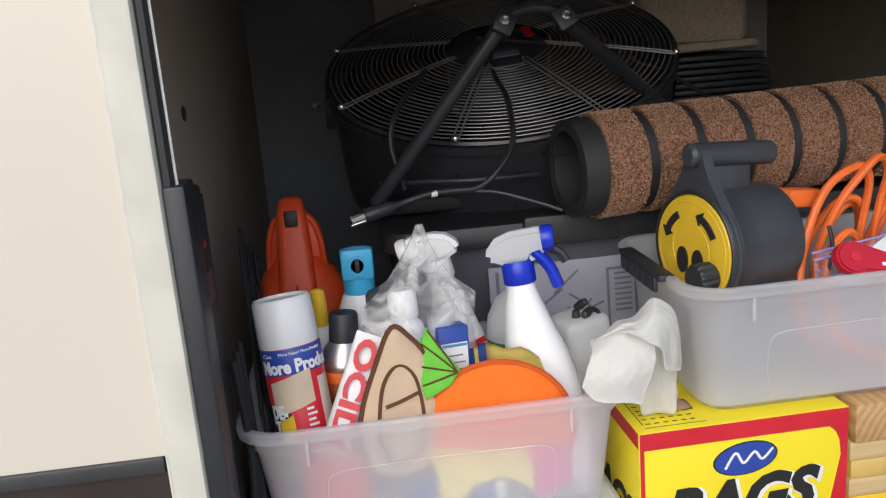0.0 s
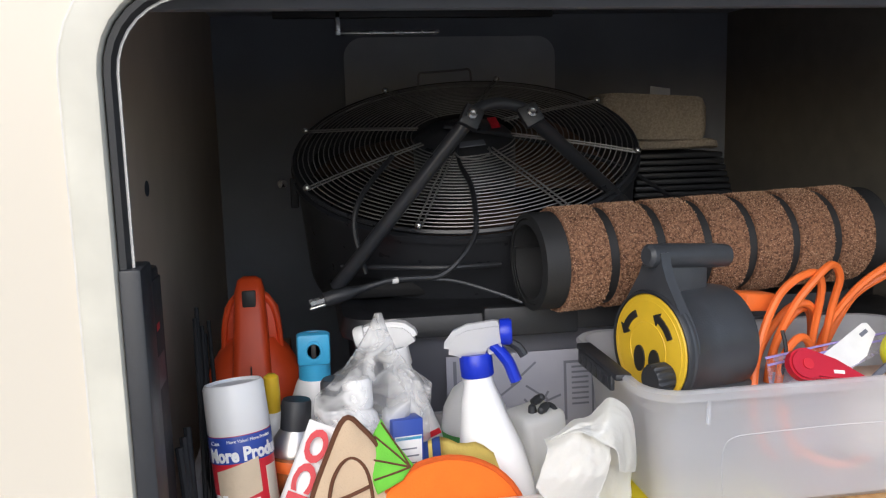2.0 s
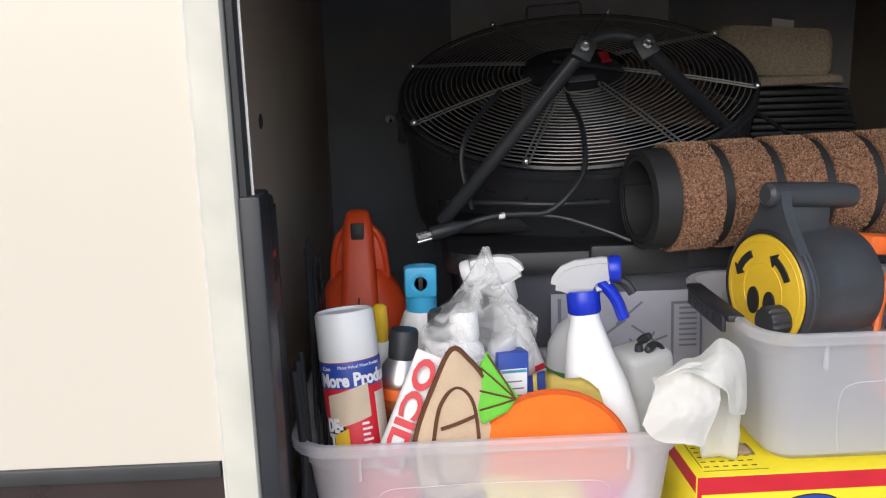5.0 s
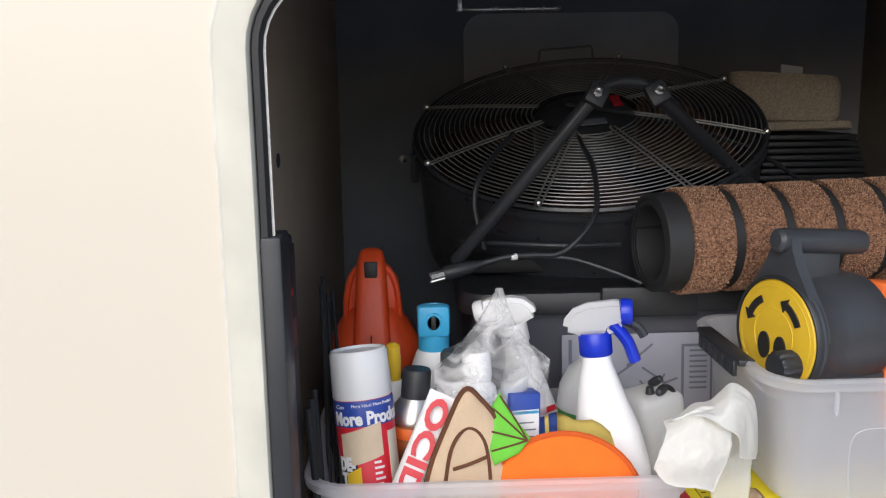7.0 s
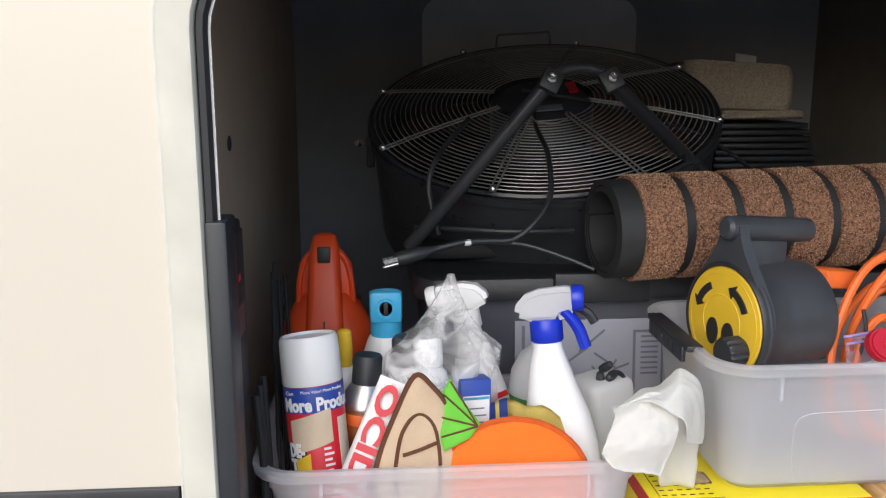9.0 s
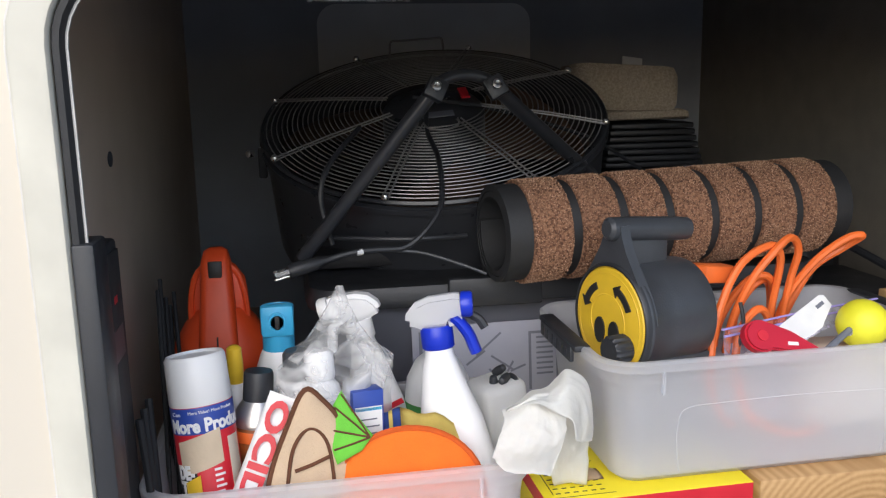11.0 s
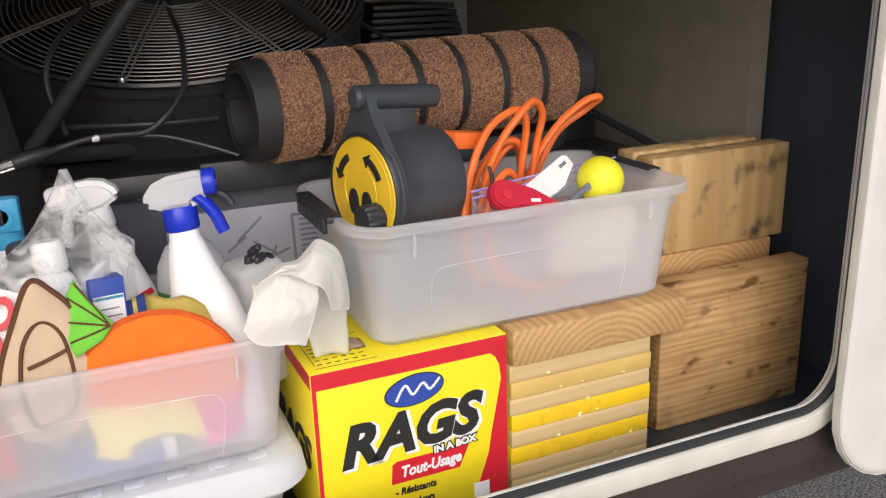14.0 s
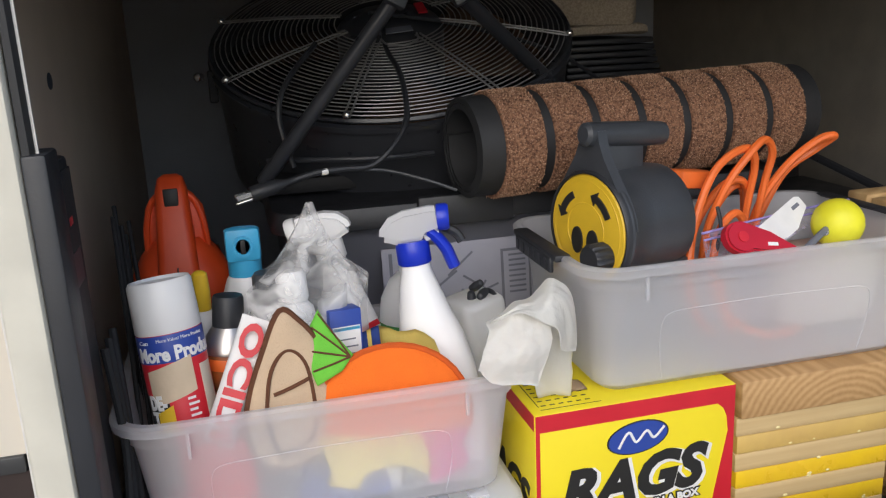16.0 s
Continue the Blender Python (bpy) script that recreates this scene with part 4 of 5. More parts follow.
# ---- things in the left bin ----
BZ = 0.9365
can_m = upright((0.289, 1.040, BZ + 0.004), (0.268, 1.078, 1.190)) @ Matrix.Diagonal((1.05, 1.05, 1.04, 1))
can = thing("spray_can", can_m, "white-capped aerosol can with blue and red label", "aerosol can")
CR, CL = 0.0325, 0.246
part("body", lathe([(0.029, 0.0), (CR, 0.004), (CR, 0.192), (0.030, 0.200), (0.022, 0.203)], 40), M_RED, can, "red printed can body")
part("cap", lathe([(0.0320, 0.1935), (0.0330, 0.195), (0.0320, CL - 0.004), (0.0298, CL), (0.0280, CL), (0.0272, CL - 0.003), (0.001, CL - 0.004)], 40), M_WHITE, can, "white plastic cap")
part("label_band", lathe([(CR + 0.0002, 0.165), (CR + 0.0005, 0.166), (CR + 0.0005, 0.192), (CR + 0.0002, 0.193)], 40, cap=False), M_LBLUE, can, "blue printed band")
# the can's own side that looks at the viewer
FA = -90.0


def on_can(z, turn=0.0, roll=0.0):
    return pose(0, 0, z, 0, 0, FA + 90 + turn) @ FACE @ pose(0, 0, 0, 0, 0, roll)


part("lettering", lettering("More Product", 0.0195, on_can(0.1735, 18), 0.094, 0.0008, bend=CR + 0.0006), M_WHITEI, can)
part("lettering", lettering("More Value! More Product", 0.0048, on_can(0.1880, 24), 0.050, 0.0, bend=CR + 0.0006), M_WHITEI, can)
part("lettering", lettering("Can", 0.006, on_can(0.187, -46), 0.012, 0.0, bend=CR + 0.0006), M_WHITEI, can)


def patch(a0, a1, z0, z1, r, n=10, skew=0.0):
    rings = []
    for i in range(n + 1):
        a = math.radians(FA + a0 + (a1 - a0) * i / n)
        s = skew * (i / n - 0.5)
        rings.append([(q * math.cos(a), q * math.sin(a), z + s) for q, z in ((r, z0), (r, z1), (r - 0.0006, z1), (r - 0.0006, z0))])
    return loft(rings)


part("tape", patch(-50, 34, 0.126, 0.163, CR + 0.0007, skew=0.012), M_KRAFT, can, "strip of tan masking tape")
part("label_patch", patch(-75, -18, 0.03, 0.132, CR + 0.0004), M_BLACKI, can, "black printed patch")
part("label_patch", patch(-44, -12, 0.092, 0.118, CR + 0.0012, skew=0.008), M_YELLOW, can, "yellow printed arrow")
part("label_patch", patch(48, 80, 0.03, 0.156, CR + 0.0004), M_CREAM, can)
part("lettering", lettering("DE-", 0.020, on_can(0.124, -42), 0.022, 0.001, bend=CR + 0.0009), M_WHITEI, can)
part("lettering", lettering("T", 0.020, on_can(0.107, -50), 0.012, 0.001, bend=CR + 0.0009), M_WHITEI, can)
for i in range(6):
    part("print_bar", patch(14, 28 + 5 * (i % 2), 0.124 - 0.006 * i, 0.1265 - 0.006 * i, CR + 0.0006, 4), M_WHITEI, can)

lube = thing("spray_can", upright((0.318, 1.092, BZ + 0.001), (0.336, 1.106, 1.158)) @ Matrix.Diagonal((0.96, 0.96, 1.02, 1)), "black-capped aerosol can with a burnt orange label", "aerosol can")
part("body", lathe([(0.026, 0.0), (0.030, 0.004), (0.030, 0.152), (0.029, 0.156)], 32), M_BURNT, lube, "orange and brown printed body")
part("shoulder", lathe([(0.0305, 0.155), (0.0308, 0.159), (0.029, 0.163), (0.026, 0.172), (0.020, 0.181), (0.018, 0.184)], 32), M_SILVER, lube, "silver domed shoulder")
part("cap", lathe([(0.0185, 0.183), (0.0180, 0.214), (0.0165, 0.217), (0.012, 0.217)], 28), M_BLACKP, lube, "black cap")
part("label_band", lathe([(0.0302, 0.138), (0.0306, 0.139), (0.0306, 0.150), (0.0302, 0.151)], 32, cap=False), M_CORD, lube, "orange band")
part("lettering", lettering("CHAS", 0.020, pose(0, 0, 0.118, 0, 0, 12) @ FACE, 0.036, 0.0006, bend=0.0306), M_KRAFT, lube)

fresh = thing("air_freshener", pose(0.358, 1.210, BZ + 0.004) @ Matrix.Diagonal((1, 1, 1.09, 1)), "white air freshener can with sky-blue cap", "aerosol can")
part("body", lathe([(0.030, 0.0), (0.0325, 0.005), (0.0325, 0.150), (0.0300, 0.172), (0.0240, 0.188), (0.020, 0.194)], 32), M_WHITE, fresh)
capf = lathe([(0.0205, 0.192), (0.0205, 0.215), (0.0215, 0.245), (0.0195, 0.245), (0.015, 0.236), (0.001, 0.234)], 28)
part("cap", capf, M_CYAN, fresh, "sky-blue spray cap")
part("cap_hood", bx(-0.021, 0.021, -0.0235, -0.004, 0.212, 0.250, 0.005), M_CYAN, fresh)
fnz = part("nozzle", lathe([(0.0125, 0), (0.0125, 0.003), (0.009, 0.003), (0.008, 0.001)], 20, pose(0, -0.0225, 0.230, 90, 0, 0)), M_CYAN, fresh)
part("nozzle_hole", bx(-0.003, 0.003, -0.0262, -0.024, 0.222, 0.238, 0.001), M_BLACKI, fnz)
part("label_band", lathe([(0.0327, 0.120), (0.0330, 0.121), (0.0330, 0.146), (0.0327, 0.147)], 32, cap=False), M_CYAN, fresh, "blue label band")
part("lettering", lettering("SA", 0.016, pose(0, 0, 0.135, 0, 0, 0) @ FACE, 0.020, 0.001, bend=0.0334), M_WHITEI, fresh)

glue = thing("yellow_top_bottle", pose(0.306, 1.145, BZ + 0.002) @ Matrix.Diagonal((0.8, 0.8, 1.08, 1)), "small white bottle with a yellow cap", "bottle")
part("body", lathe([(0.022, 0), (0.024, 0.004), (0.024, 0.155), (0.020, 0.172), (0.010, 0.180)], 24), M_WHITE, glue)
part("cap", lathe([(0.0115, 0.178), (0.0125, 0.200), (0.011, 0.219), (0.006, 0.222)], 20), M_YELLOW, glue, "yellow twist cap")
part("logo_bar", plate([(0.006 * math.cos(i * 0.63), 0.008 * math.sin(i * 0.63)) for i in range(10)], 0.0006, pose(0.004, -0.0236, 0.148) @ FACE), M_RED, glue)


def trigger_bottle(m, label, body_mat, head_mat, blue, scale=1.0):
    """Trigger spray bottle, standing on z = 0; the nozzle points to +x."""
    b = thing("spray_bottle", m, label, "spray bottle", "trigger spray bottles")
    rings = []
    for z, w, d, off in ((0.0, 0.036, 0.022, 0.0), (0.004, 0.041, 0.027, 0.0), (0.05, 0.042, 0.028, 0.0), (0.10, 0.040, 0.027, 0.0), (0.135, 0.034, 0.025, -0.001), (0.165, 0.026, 0.022, -0.004), (0.190, 0.020, 0.018, -0.006), (0.205, 0.0155, 0.0155, -0.006), (0.215, 0.0145, 0.0145, -0.006)):
        rings.append([(x * 1.06 + off, y, zz) for x, y, zz in rrect(w, d, min(w, d) * 0.92, z * 1.09, 5)])
    part("body", loft(rings), body_mat, b)
    col_ = loft([[((r - 0.0009 * (i % 2) * rib) * math.cos(i * math.pi / 36) - 0.006, (r - 0.0009 * (i % 2) * rib) * math.sin(i * math.pi / 36), z) for i in range(72)]
                 for r, z, rib in ((0.0165, 0.231, 0), (0.0185, 0.233, 1), (0.0185, 0.253, 1), (0.0165, 0.257, 0))])
    part("collar", col_, M_BLUE if blue else head_mat, b, "ribbed blue collar" if blue else "")
    side = [(-0.041, 0.262), (-0.038, 0.275), (-0.028, 0.286), (-0.012, 0.2915), (0.018, 0.293), (0.030, 0.291), (0.031, 0.264), (0.014, 0.260), (0.010, 0.255), (-0.020, 0.2545), (-0.030, 0.259)]
    hd = plate(side, 0.026, Matrix.Translation((0, 0.013, 0)) @ FACE, 0.006)
    part("head", hd, head_mat, b, "translucent trigger head" if blue else "")
    part("nozzle", lathe([(0.0085, 0), (0.0145, 0.001), (0.0150, 0.004), (0.0150, 0.011), (0.0130, 0.014), (0.008, 0.014), (0.007, 0.010), (0.001, 0.010)], 24, pose(0.024, 0, 0.279, 0, 94, 0)), M_BLUE if blue else head_mat, b, "blue spray nozzle" if blue else "")
    tg = tube([(0.012, 0, 0.268), (0.022, 0, 0.257), (0.030, 0, 0.243), (0.034, 0, 0.229), (0.036, 0, 0.222)], 0.0112, 12, 6, flat=0.62)
    if blue:
        part("lever", tube([(0.030, 0.012, 0.266), (0.042, 0.013, 0.258), (0.048, 0.013, 0.247)], 0.0052, 8, 5), M_BLACKP, b, "black locking lever")
    part("trigger", tg, M_BLUE if blue else head_mat, b, "blue trigger" if blue else "")
    return b


trigger_bottle(upright((0.572, 1.052, BZ + 0.003), (0.549, 1.094, 1.24), (1, -0.25, 0)) @ Matrix.Diagonal((1.05, 1.05, 1.035, 1)), "white spray bottle with royal blue trigger", M_WHITE, M_HEAD, True)
white_bottle = trigger_bottle(upright((0.506, 1.17, BZ + 0.003), (0.446, 1.18, 1.22), (-1, 0.2, 0.0)), "plain white spray bottle in a bag", M_WHITE, M_WHITE, False)
stripe = bx(-0.030, 0.022, -0.0008, 0.0008, -0.0035, 0.0035)
stripe.transform(pose(-0.012, 0.0262, 0.140, -6, 14, 0))
part("print_bar", stripe, M_RED, white_bottle, "red printed stripe")

jug = thing("round_bottle", pose(0.560, 1.175, BZ + 0.003) @ Matrix.Diagonal((1.12, 1.12, 1.12, 1)), "cloudy round bottle with a green label", "bottle")
part("body", lathe([(0.036, 0), (0.040, 0.006), (0.040, 0.12), (0.036, 0.150), (0.026, 0.170), (0.014, 0.180), (0.013, 0.195)], 32), M_LID, jug)
part("label_band", lathe([(0.0402, 0.05), (0.0406, 0.051), (0.0406, 0.125), (0.0402, 0.126)], 32, cap=False), M_GREENL, jug, "green paper label")

small = thing("blue_carton", pose(0.452, 1.036, BZ + 0.003, -5, 2, 12) @ Matrix.Diagonal((0.82, 0.8, 0.97, 1)), "small blue carton with white label", "carton")
part("box", bx(-0.022, 0.022, -0.018, 0.018, 0.0, 0.212, 0.001), M_LBLUE, small)
part("label_patch", bx(-0.019, 0.0195, -0.0184, -0.018, 0.08, 0.193), M_WHITEI, small, "white printed label")
part("print_bar", bars([(-0.015, 0.012 + 0.003 * (i % 2), 0.178 - 0.0085 * i, 0.0016) for i in range(7)], pose(0, -0.0185, 0) @ FACE), M_INKG, small)
part("print_bar", bars([(-0.0185, 0.019, 0.190, 0.0035)], pose(0, -0.0181, 0) @ FACE), M_CYAN, small)

for nm, m, h, lab in (("lotion_bottle", pose(0.381, 1.105, BZ + 0.003), 0.208, "white bottle with a dark grey cap"), ("pump_bottle", pose(0.414, 1.062, BZ + 0.004, -6, -2, 0), 0.212, "white bottle with a flip cap")):
    lb = thing(nm, m, lab, "bottle")
    part("body", lathe([(0.022, 0), (0.024, 0.004), (0.024, h - 0.03), (0.021, h - 0.01), (0.012, h)], 24), M_WHITE, lb)
    part("cap", lathe([(0.0165, h - 0.002), (0.0175, h + 0.002), (0.0170, h + 0.028), (0.014, h + 0.032)], 24), M_REEL if nm == "lotion_bottle" else M_WHITE, lb, "dark grey cap" if nm == "lotion_bottle" else "")

bag = thing("plastic_bag", Matrix.Translation((0.402, 1.075, BZ + 0.003)), "crinkled clear plastic bag over white bottles", "plastic bag")
rings = []
for k in range(15):
    t = k / 14
    z = 0.004 + 0.313 * t
    wd = 0.069 * (1 - 0.12 * t) * (1.0 if t < 0.72 else max(0.03, 1 - ((t - 0.72) / 0.28) ** 0.62)) + 0.002
    cx = -0.004 + 0.036 * t
    ring = []
    for i in range(36):
        a = 2 * math.pi * i / 36
        w = 1 + 0.08 * math.sin(5 * a + 3 * t) + 0.04 * math.sin(11 * a - 9 * t) + 0.09 * noise.noise((3 * math.cos(a), 3 * math.sin(a), 6 * t))
        ring.append((cx + wd * w * math.cos(a), 0.02 + 0.75 * wd * w * math.sin(a), z))
    rings.append(ring)
part("film", loft(rings[:12], cap1=False), M_FILM, bag)
part("gathered_neck", loft(rings[11:], cap0=False), M_FILM, bag)

packet = thing("lettered_packet", upright((0.302, 1.000, 1.008), (0.370, 1.036, 1.160), (1, -0.1, 0)), "white packet with large red lettering", "packet")
pk = loft([[(x, y, z) for x, y, _ in rrect(0.0165, t, t * 0.9, 0, 3)] for z, t in ((0.022, 0.002), (0.03, 0.007), (0.06, 0.011), (0.13, 0.006), (0.16, 0.0015))])
part("wrapper", pk, M_WHITEI, packet)
part("lettering", lettering("OCIDI", 0.031, pose(0, -0.0116, 0.092) @ FACE @ pose(0, 0, 0, 0, 0, -90), 0.125, 0.0012), M_RED, packet, "red letters")


def blob(outline, bulge, m, n=7):
    """A stuffed cloth shape: an outline blown up on both sides."""
    c = Vector((sum(p[0] for p in outline) / len(outline), sum(p[1] for p in outline) / len(outline)))
    rings = []
    for k in range(-n, n + 1):
        s = math.cos(k / n * math.pi / 2) ** 0.45 if abs(k) < n else 0.02
        rings.append([(c.x + (x - c.x) * s, c.y + (y - c.y) * s, bulge * math.sin(k / n * math.pi / 2)) for x, y in outline])
    own = loft(rings)
    own.transform(m)
    return own


def closed_curve(pts, n=5):
    return [(p.x, p.y) for p in smooth_path([(x, y, 0) for x, y in pts], n, True)]


TM = pose(0.384, 1.006, 1.066, 86, 0, 8) @ pose(0, 0, 0, 0, 0, 1)
tan_o = closed_curve([(-0.024, -0.070), (-0.043, -0.030), (-0.036, 0.012), (-0.016, 0.058), (0.006, 0.097), (0.024, 0.084), (0.041, 0.058), (0.050, 0.020), (0.048, -0.030), (0.026, -0.070)])
mitt = thing("cloth_mitt", TM, "tan quilted cloth mitt with brown piping", "oven mitt")
part("cloth", blob(tan_o, 0.010, I4), M_TAN, mitt)
part("piping", tube([(x, y, 0.002) for x, y in tan_o], 0.0032, 6, 1, True, smooth=False), M_TRIM, mitt, "brown piping")
part("stitching", tube([(-0.022, -0.01, 0.0095), (-0.012, 0.036, 0.0098), (0.008, 0.056, 0.0085), (0.026, 0.034, 0.0092), (0.028, -0.03, 0.0098), (0.01, -0.05, 0.0102), (-0.014, -0.05, 0.0102), (-0.022, -0.01, 0.0095)], 0.0022, 6, 6), M_TRIM, mitt, "brown stitched loop")
part("stitching", tube([(-0.012, 0.012, 0.0108), (0.006, 0.016, 0.0108), (0.026, 0.022, 0.0104)], 0.0022, 6, 4), M_TRIM, mitt, "brown stitched line")

OM = pose(0.4965, 1.008, 1.024, 90, 0, -2)
or_o = [(0.088 * math.cos(i * math.pi / 20), max(-0.016, 0.088 * math.sin(i * math.pi / 20)) - 0.0002 * (i % 2)) for i in range(40)]
pad = thing("round_pad", OM, "round orange cloth pad with darker piping", "cloth pad")
part("cloth", blob(or_o, 0.011, I4), M_ORANGE, pad)
part("piping", tube([(x, y, 0.002) for x, y in or_o], 0.0034, 6, 1, True, smooth=False), M_OTRIM, pad, "burnt orange piping")

lf = thing("cloth_leaf", pose(0.432, 1.008, 1.112, 72, 0, -6) @ Matrix.Diagonal((0.76, 1, 1, 1)), "green cloth leaf with dark stitched veins", "cloth pad")
leaf_o = [(-0.030, -0.005), (-0.020, 0.030), (-0.008, 0.046), (0.006, 0.026), (0.036, -0.004), (0.020, -0.020), (-0.016, -0.034)]
part("cloth", blob(leaf_o, 0.004, I4, 4), M_GREEN, lf)
for x, y in ((-0.026, 0.004), (-0.018, 0.028), (-0.008, 0.042), (-0.02, -0.018)):
    part("vein", tube([(x, y, 0.0036), ((x + 0.034) / 2, (y - 0.006) / 2, 0.0048), (0.032, -0.006, 0.003)], 0.0012, 5, 3), M_TRIM, lf)

towel2 = thing("striped_cloth", Matrix.Translation((0.54, 1.03, 1.06)), "yellow and blue striped cloth", "cloth")
def strip(u0, u1):
    return sheet(lambda u, v: (0.445 + 0.150 * (u0 + (u1 - u0) * u), 1.030 + 0.016 * v + 0.004 * math.sin(9 * (u0 + (u1 - u0) * u)), 1.018 + 0.100 * math.sqrt(max(0.02, 1 - ((0.150 * (u0 + (u1 - u0) * u) - 0.045) / 0.112) ** 2)) - 0.04 * (1 - v) + 0.003 * math.sin(23 * (u0 + (u1 - u0) * u))), 10, 8, 0.002)
us = [0, 0.06, 0.09, 0.15, 0.18, 0.24, 0.27, 0.33, 1.0]
for i in range(8):
    part("stripe", strip(us[i], us[i + 1]), (M_STRIPEB, M_PALEY)[i % 2] if i < 7 else M_PALEY, towel2, world=True)

for nm, a, mt, lb in (("folded_cloth", (-0.010, 0.100, -0.113, -0.100, 0.034, 0.086), M_PALEY, "pale yellow cloth folded in the bin"), ("pink_cloth", (0.098, 0.143, -0.112, -0.098, 0.026, 0.080), M_PINK, "bright pink cloth crumpled in the bin"),
                      ("red_pouch", (-0.15, -0.085, -0.112, -0.07, 0.03, 0.10), M_RED, "red pouch lying in the bin"), ("blue_cloth", (-0.035, 0.05, -0.106, -0.06, 0.005, 0.05), M_STRIPEB, "blue and white cloth in the bin"), ("white_tub", (0.03, 0.070, -0.104, -0.085, 0.010, 0.034), M_WHITE, "small white tub in the bin")):
    own = bx(*a, 0.004, seg=2)
    bmesh.ops.subdivide_edges(own, edges=own.edges[:], cuts=4, use_grid_fill=True)
    for v in own.verts:
        n = Vector((noise.noise(v.co * 30), 0.35 * noise.noise(v.co * 40 + Vector((9, 0, 0))), noise.noise(v.co * 30 + Vector((0, 9, 0)))))
        v.co += n * (0.022 if "cloth" in nm else 0.004)
    solo(nm, own, mt, lb, "cloth" if "cloth" in nm else "container", m=pose(0.434, 1.114, 0.930))

# ---- paper towel and flask ----
def mixed(p, q, t):
    return [x + (y - x) * t for x, y in zip(p, q)]


def bend(pts, u):
    """Smooth way along a few bends."""
    k = min(int(u * (len(pts) - 1)), len(pts) - 2)
    s = u * (len(pts) - 1) - k
    p = [pts[max(k - 1, 0)], pts[k], pts[k + 1], pts[min(k + 2, len(pts) - 1)]]
    return [0.5 * (2 * q + (r - o) * s + (2 * o - 5 * q + 4 * r - w) * s * s + (3 * q - o - 3 * r + w) * s ** 3) for o, q, r, w in zip(*p)]


def crumple(x, y, z, u, v):
    k = noise.noise((3 * u, 3 * v, 0.3)) * 0.004 + noise.noise((9 * u, 9 * v, 2.3)) * 0.0014
    return (x + k * 0.5, y - k, z + k)


def hood(u, v):
    """The upper fold, arching from the bin rim over to the carton slot."""
    x, y, z = mixed(bend(((0.603, 0.985, 1.130), (0.635, 1.000, 1.144), (0.661, 1.010, 1.147), (0.683, 1.005, 1.167), (0.708, 1.012, 1.140), (0.716, 1.014, 1.091), (0.715, 1.016, 1.072)), u),
                    bend(((0.603, 0.984, 1.129), (0.628, 0.965, 1.143), (0.641, 0.961, 1.140), (0.656, 0.962, 1.131), (0.671, 0.968, 1.120), (0.681, 0.980, 1.102), (0.686, 0.990, 1.084)), u), v)
    return crumple(x, y - 0.006 * math.sin(math.pi * v), z + 0.003 * math.sin(math.pi * v) + 0.003 * noise.noise((14 * u, 1.7, 3)) * (1 - v), u, v)


def flap(u, v):
    """The front flap hanging over the rim, its free edge turning back."""
    x, y, z = mixed(bend(((0.601, 0.988, 1.131), (0.628, 0.977, 1.146), (0.652, 0.978, 1.142), (0.672, 0.985, 1.128)), u),
                    bend(((0.580, 0.952, 1.092), (0.598, 0.950, 1.076), (0.625, 0.950, 1.070), (0.648, 0.955, 1.064)), u), v)
    return crumple(x, y - 0.012 * math.sin(math.pi * v ** 0.7), z, u + 2, v)


solo("paper_towel", sheet(hood, 44, 20, 0.0008), M_PAPER, "crumpled white paper towel over the bin rim", "paper towel")
solo("paper_towel", sheet(flap, 36, 24, 0.0008), M_PAPER, "white paper towel flap hanging over the bin", "paper towel")
def inner_fold(u, v):
    """The layer that rises from the carton slot inside the fold."""
    x = (0.674 + 0.042 * u) * (1 - v) + (0.646 + 0.066 * u) * v
    return crumple(x, 1.032 - 0.022 * v + 0.004 * math.sin(5 * u + 3 * v), 1.0105 + 0.122 * v, u + 5, v)


solo("paper_towel", sheet(inner_fold, 20, 20, 0.0008), M_PAPER, "crumpled white paper towel fold", "paper towel")
solo("rag_tuft", sheet(lambda u, v: (0.690 + 0.05 * u, 1.040 + 0.03 * v, 1.0092 + 0.010 * math.sin(3 * u) * math.sin(math.pi * v)), 8, 6, 0.001), M_TAN, "brown rag poking from the carton slot", "rag")
flask = thing("flask", pose(0.645, 1.140, FZ + 0.185, 0, -6, 20), "grey-white plastic flask with black fittings", "bottle")
part("body", bx(-0.035, 0.03, -0.03, 0.03, 0.0, 0.165, 0.012, seg=3), M_HEAD, flask)
for k, (x, y, z) in enumerate(((-0.01, -0.01, 0.17), (0.006, 0.0, 0.18), (0.018, -0.012, 0.168), (0.0, -0.02, 0.176))):
    part("fitting", lathe([(0.005, -0.009), (0.006, 0.0), (0.0045, 0.009), (0.002, 0.011)], 10, pose(x, y, z - 0.006, 50 * k, 30 * k, 0)), M_BLACKP, flask, "black plastic fitting")

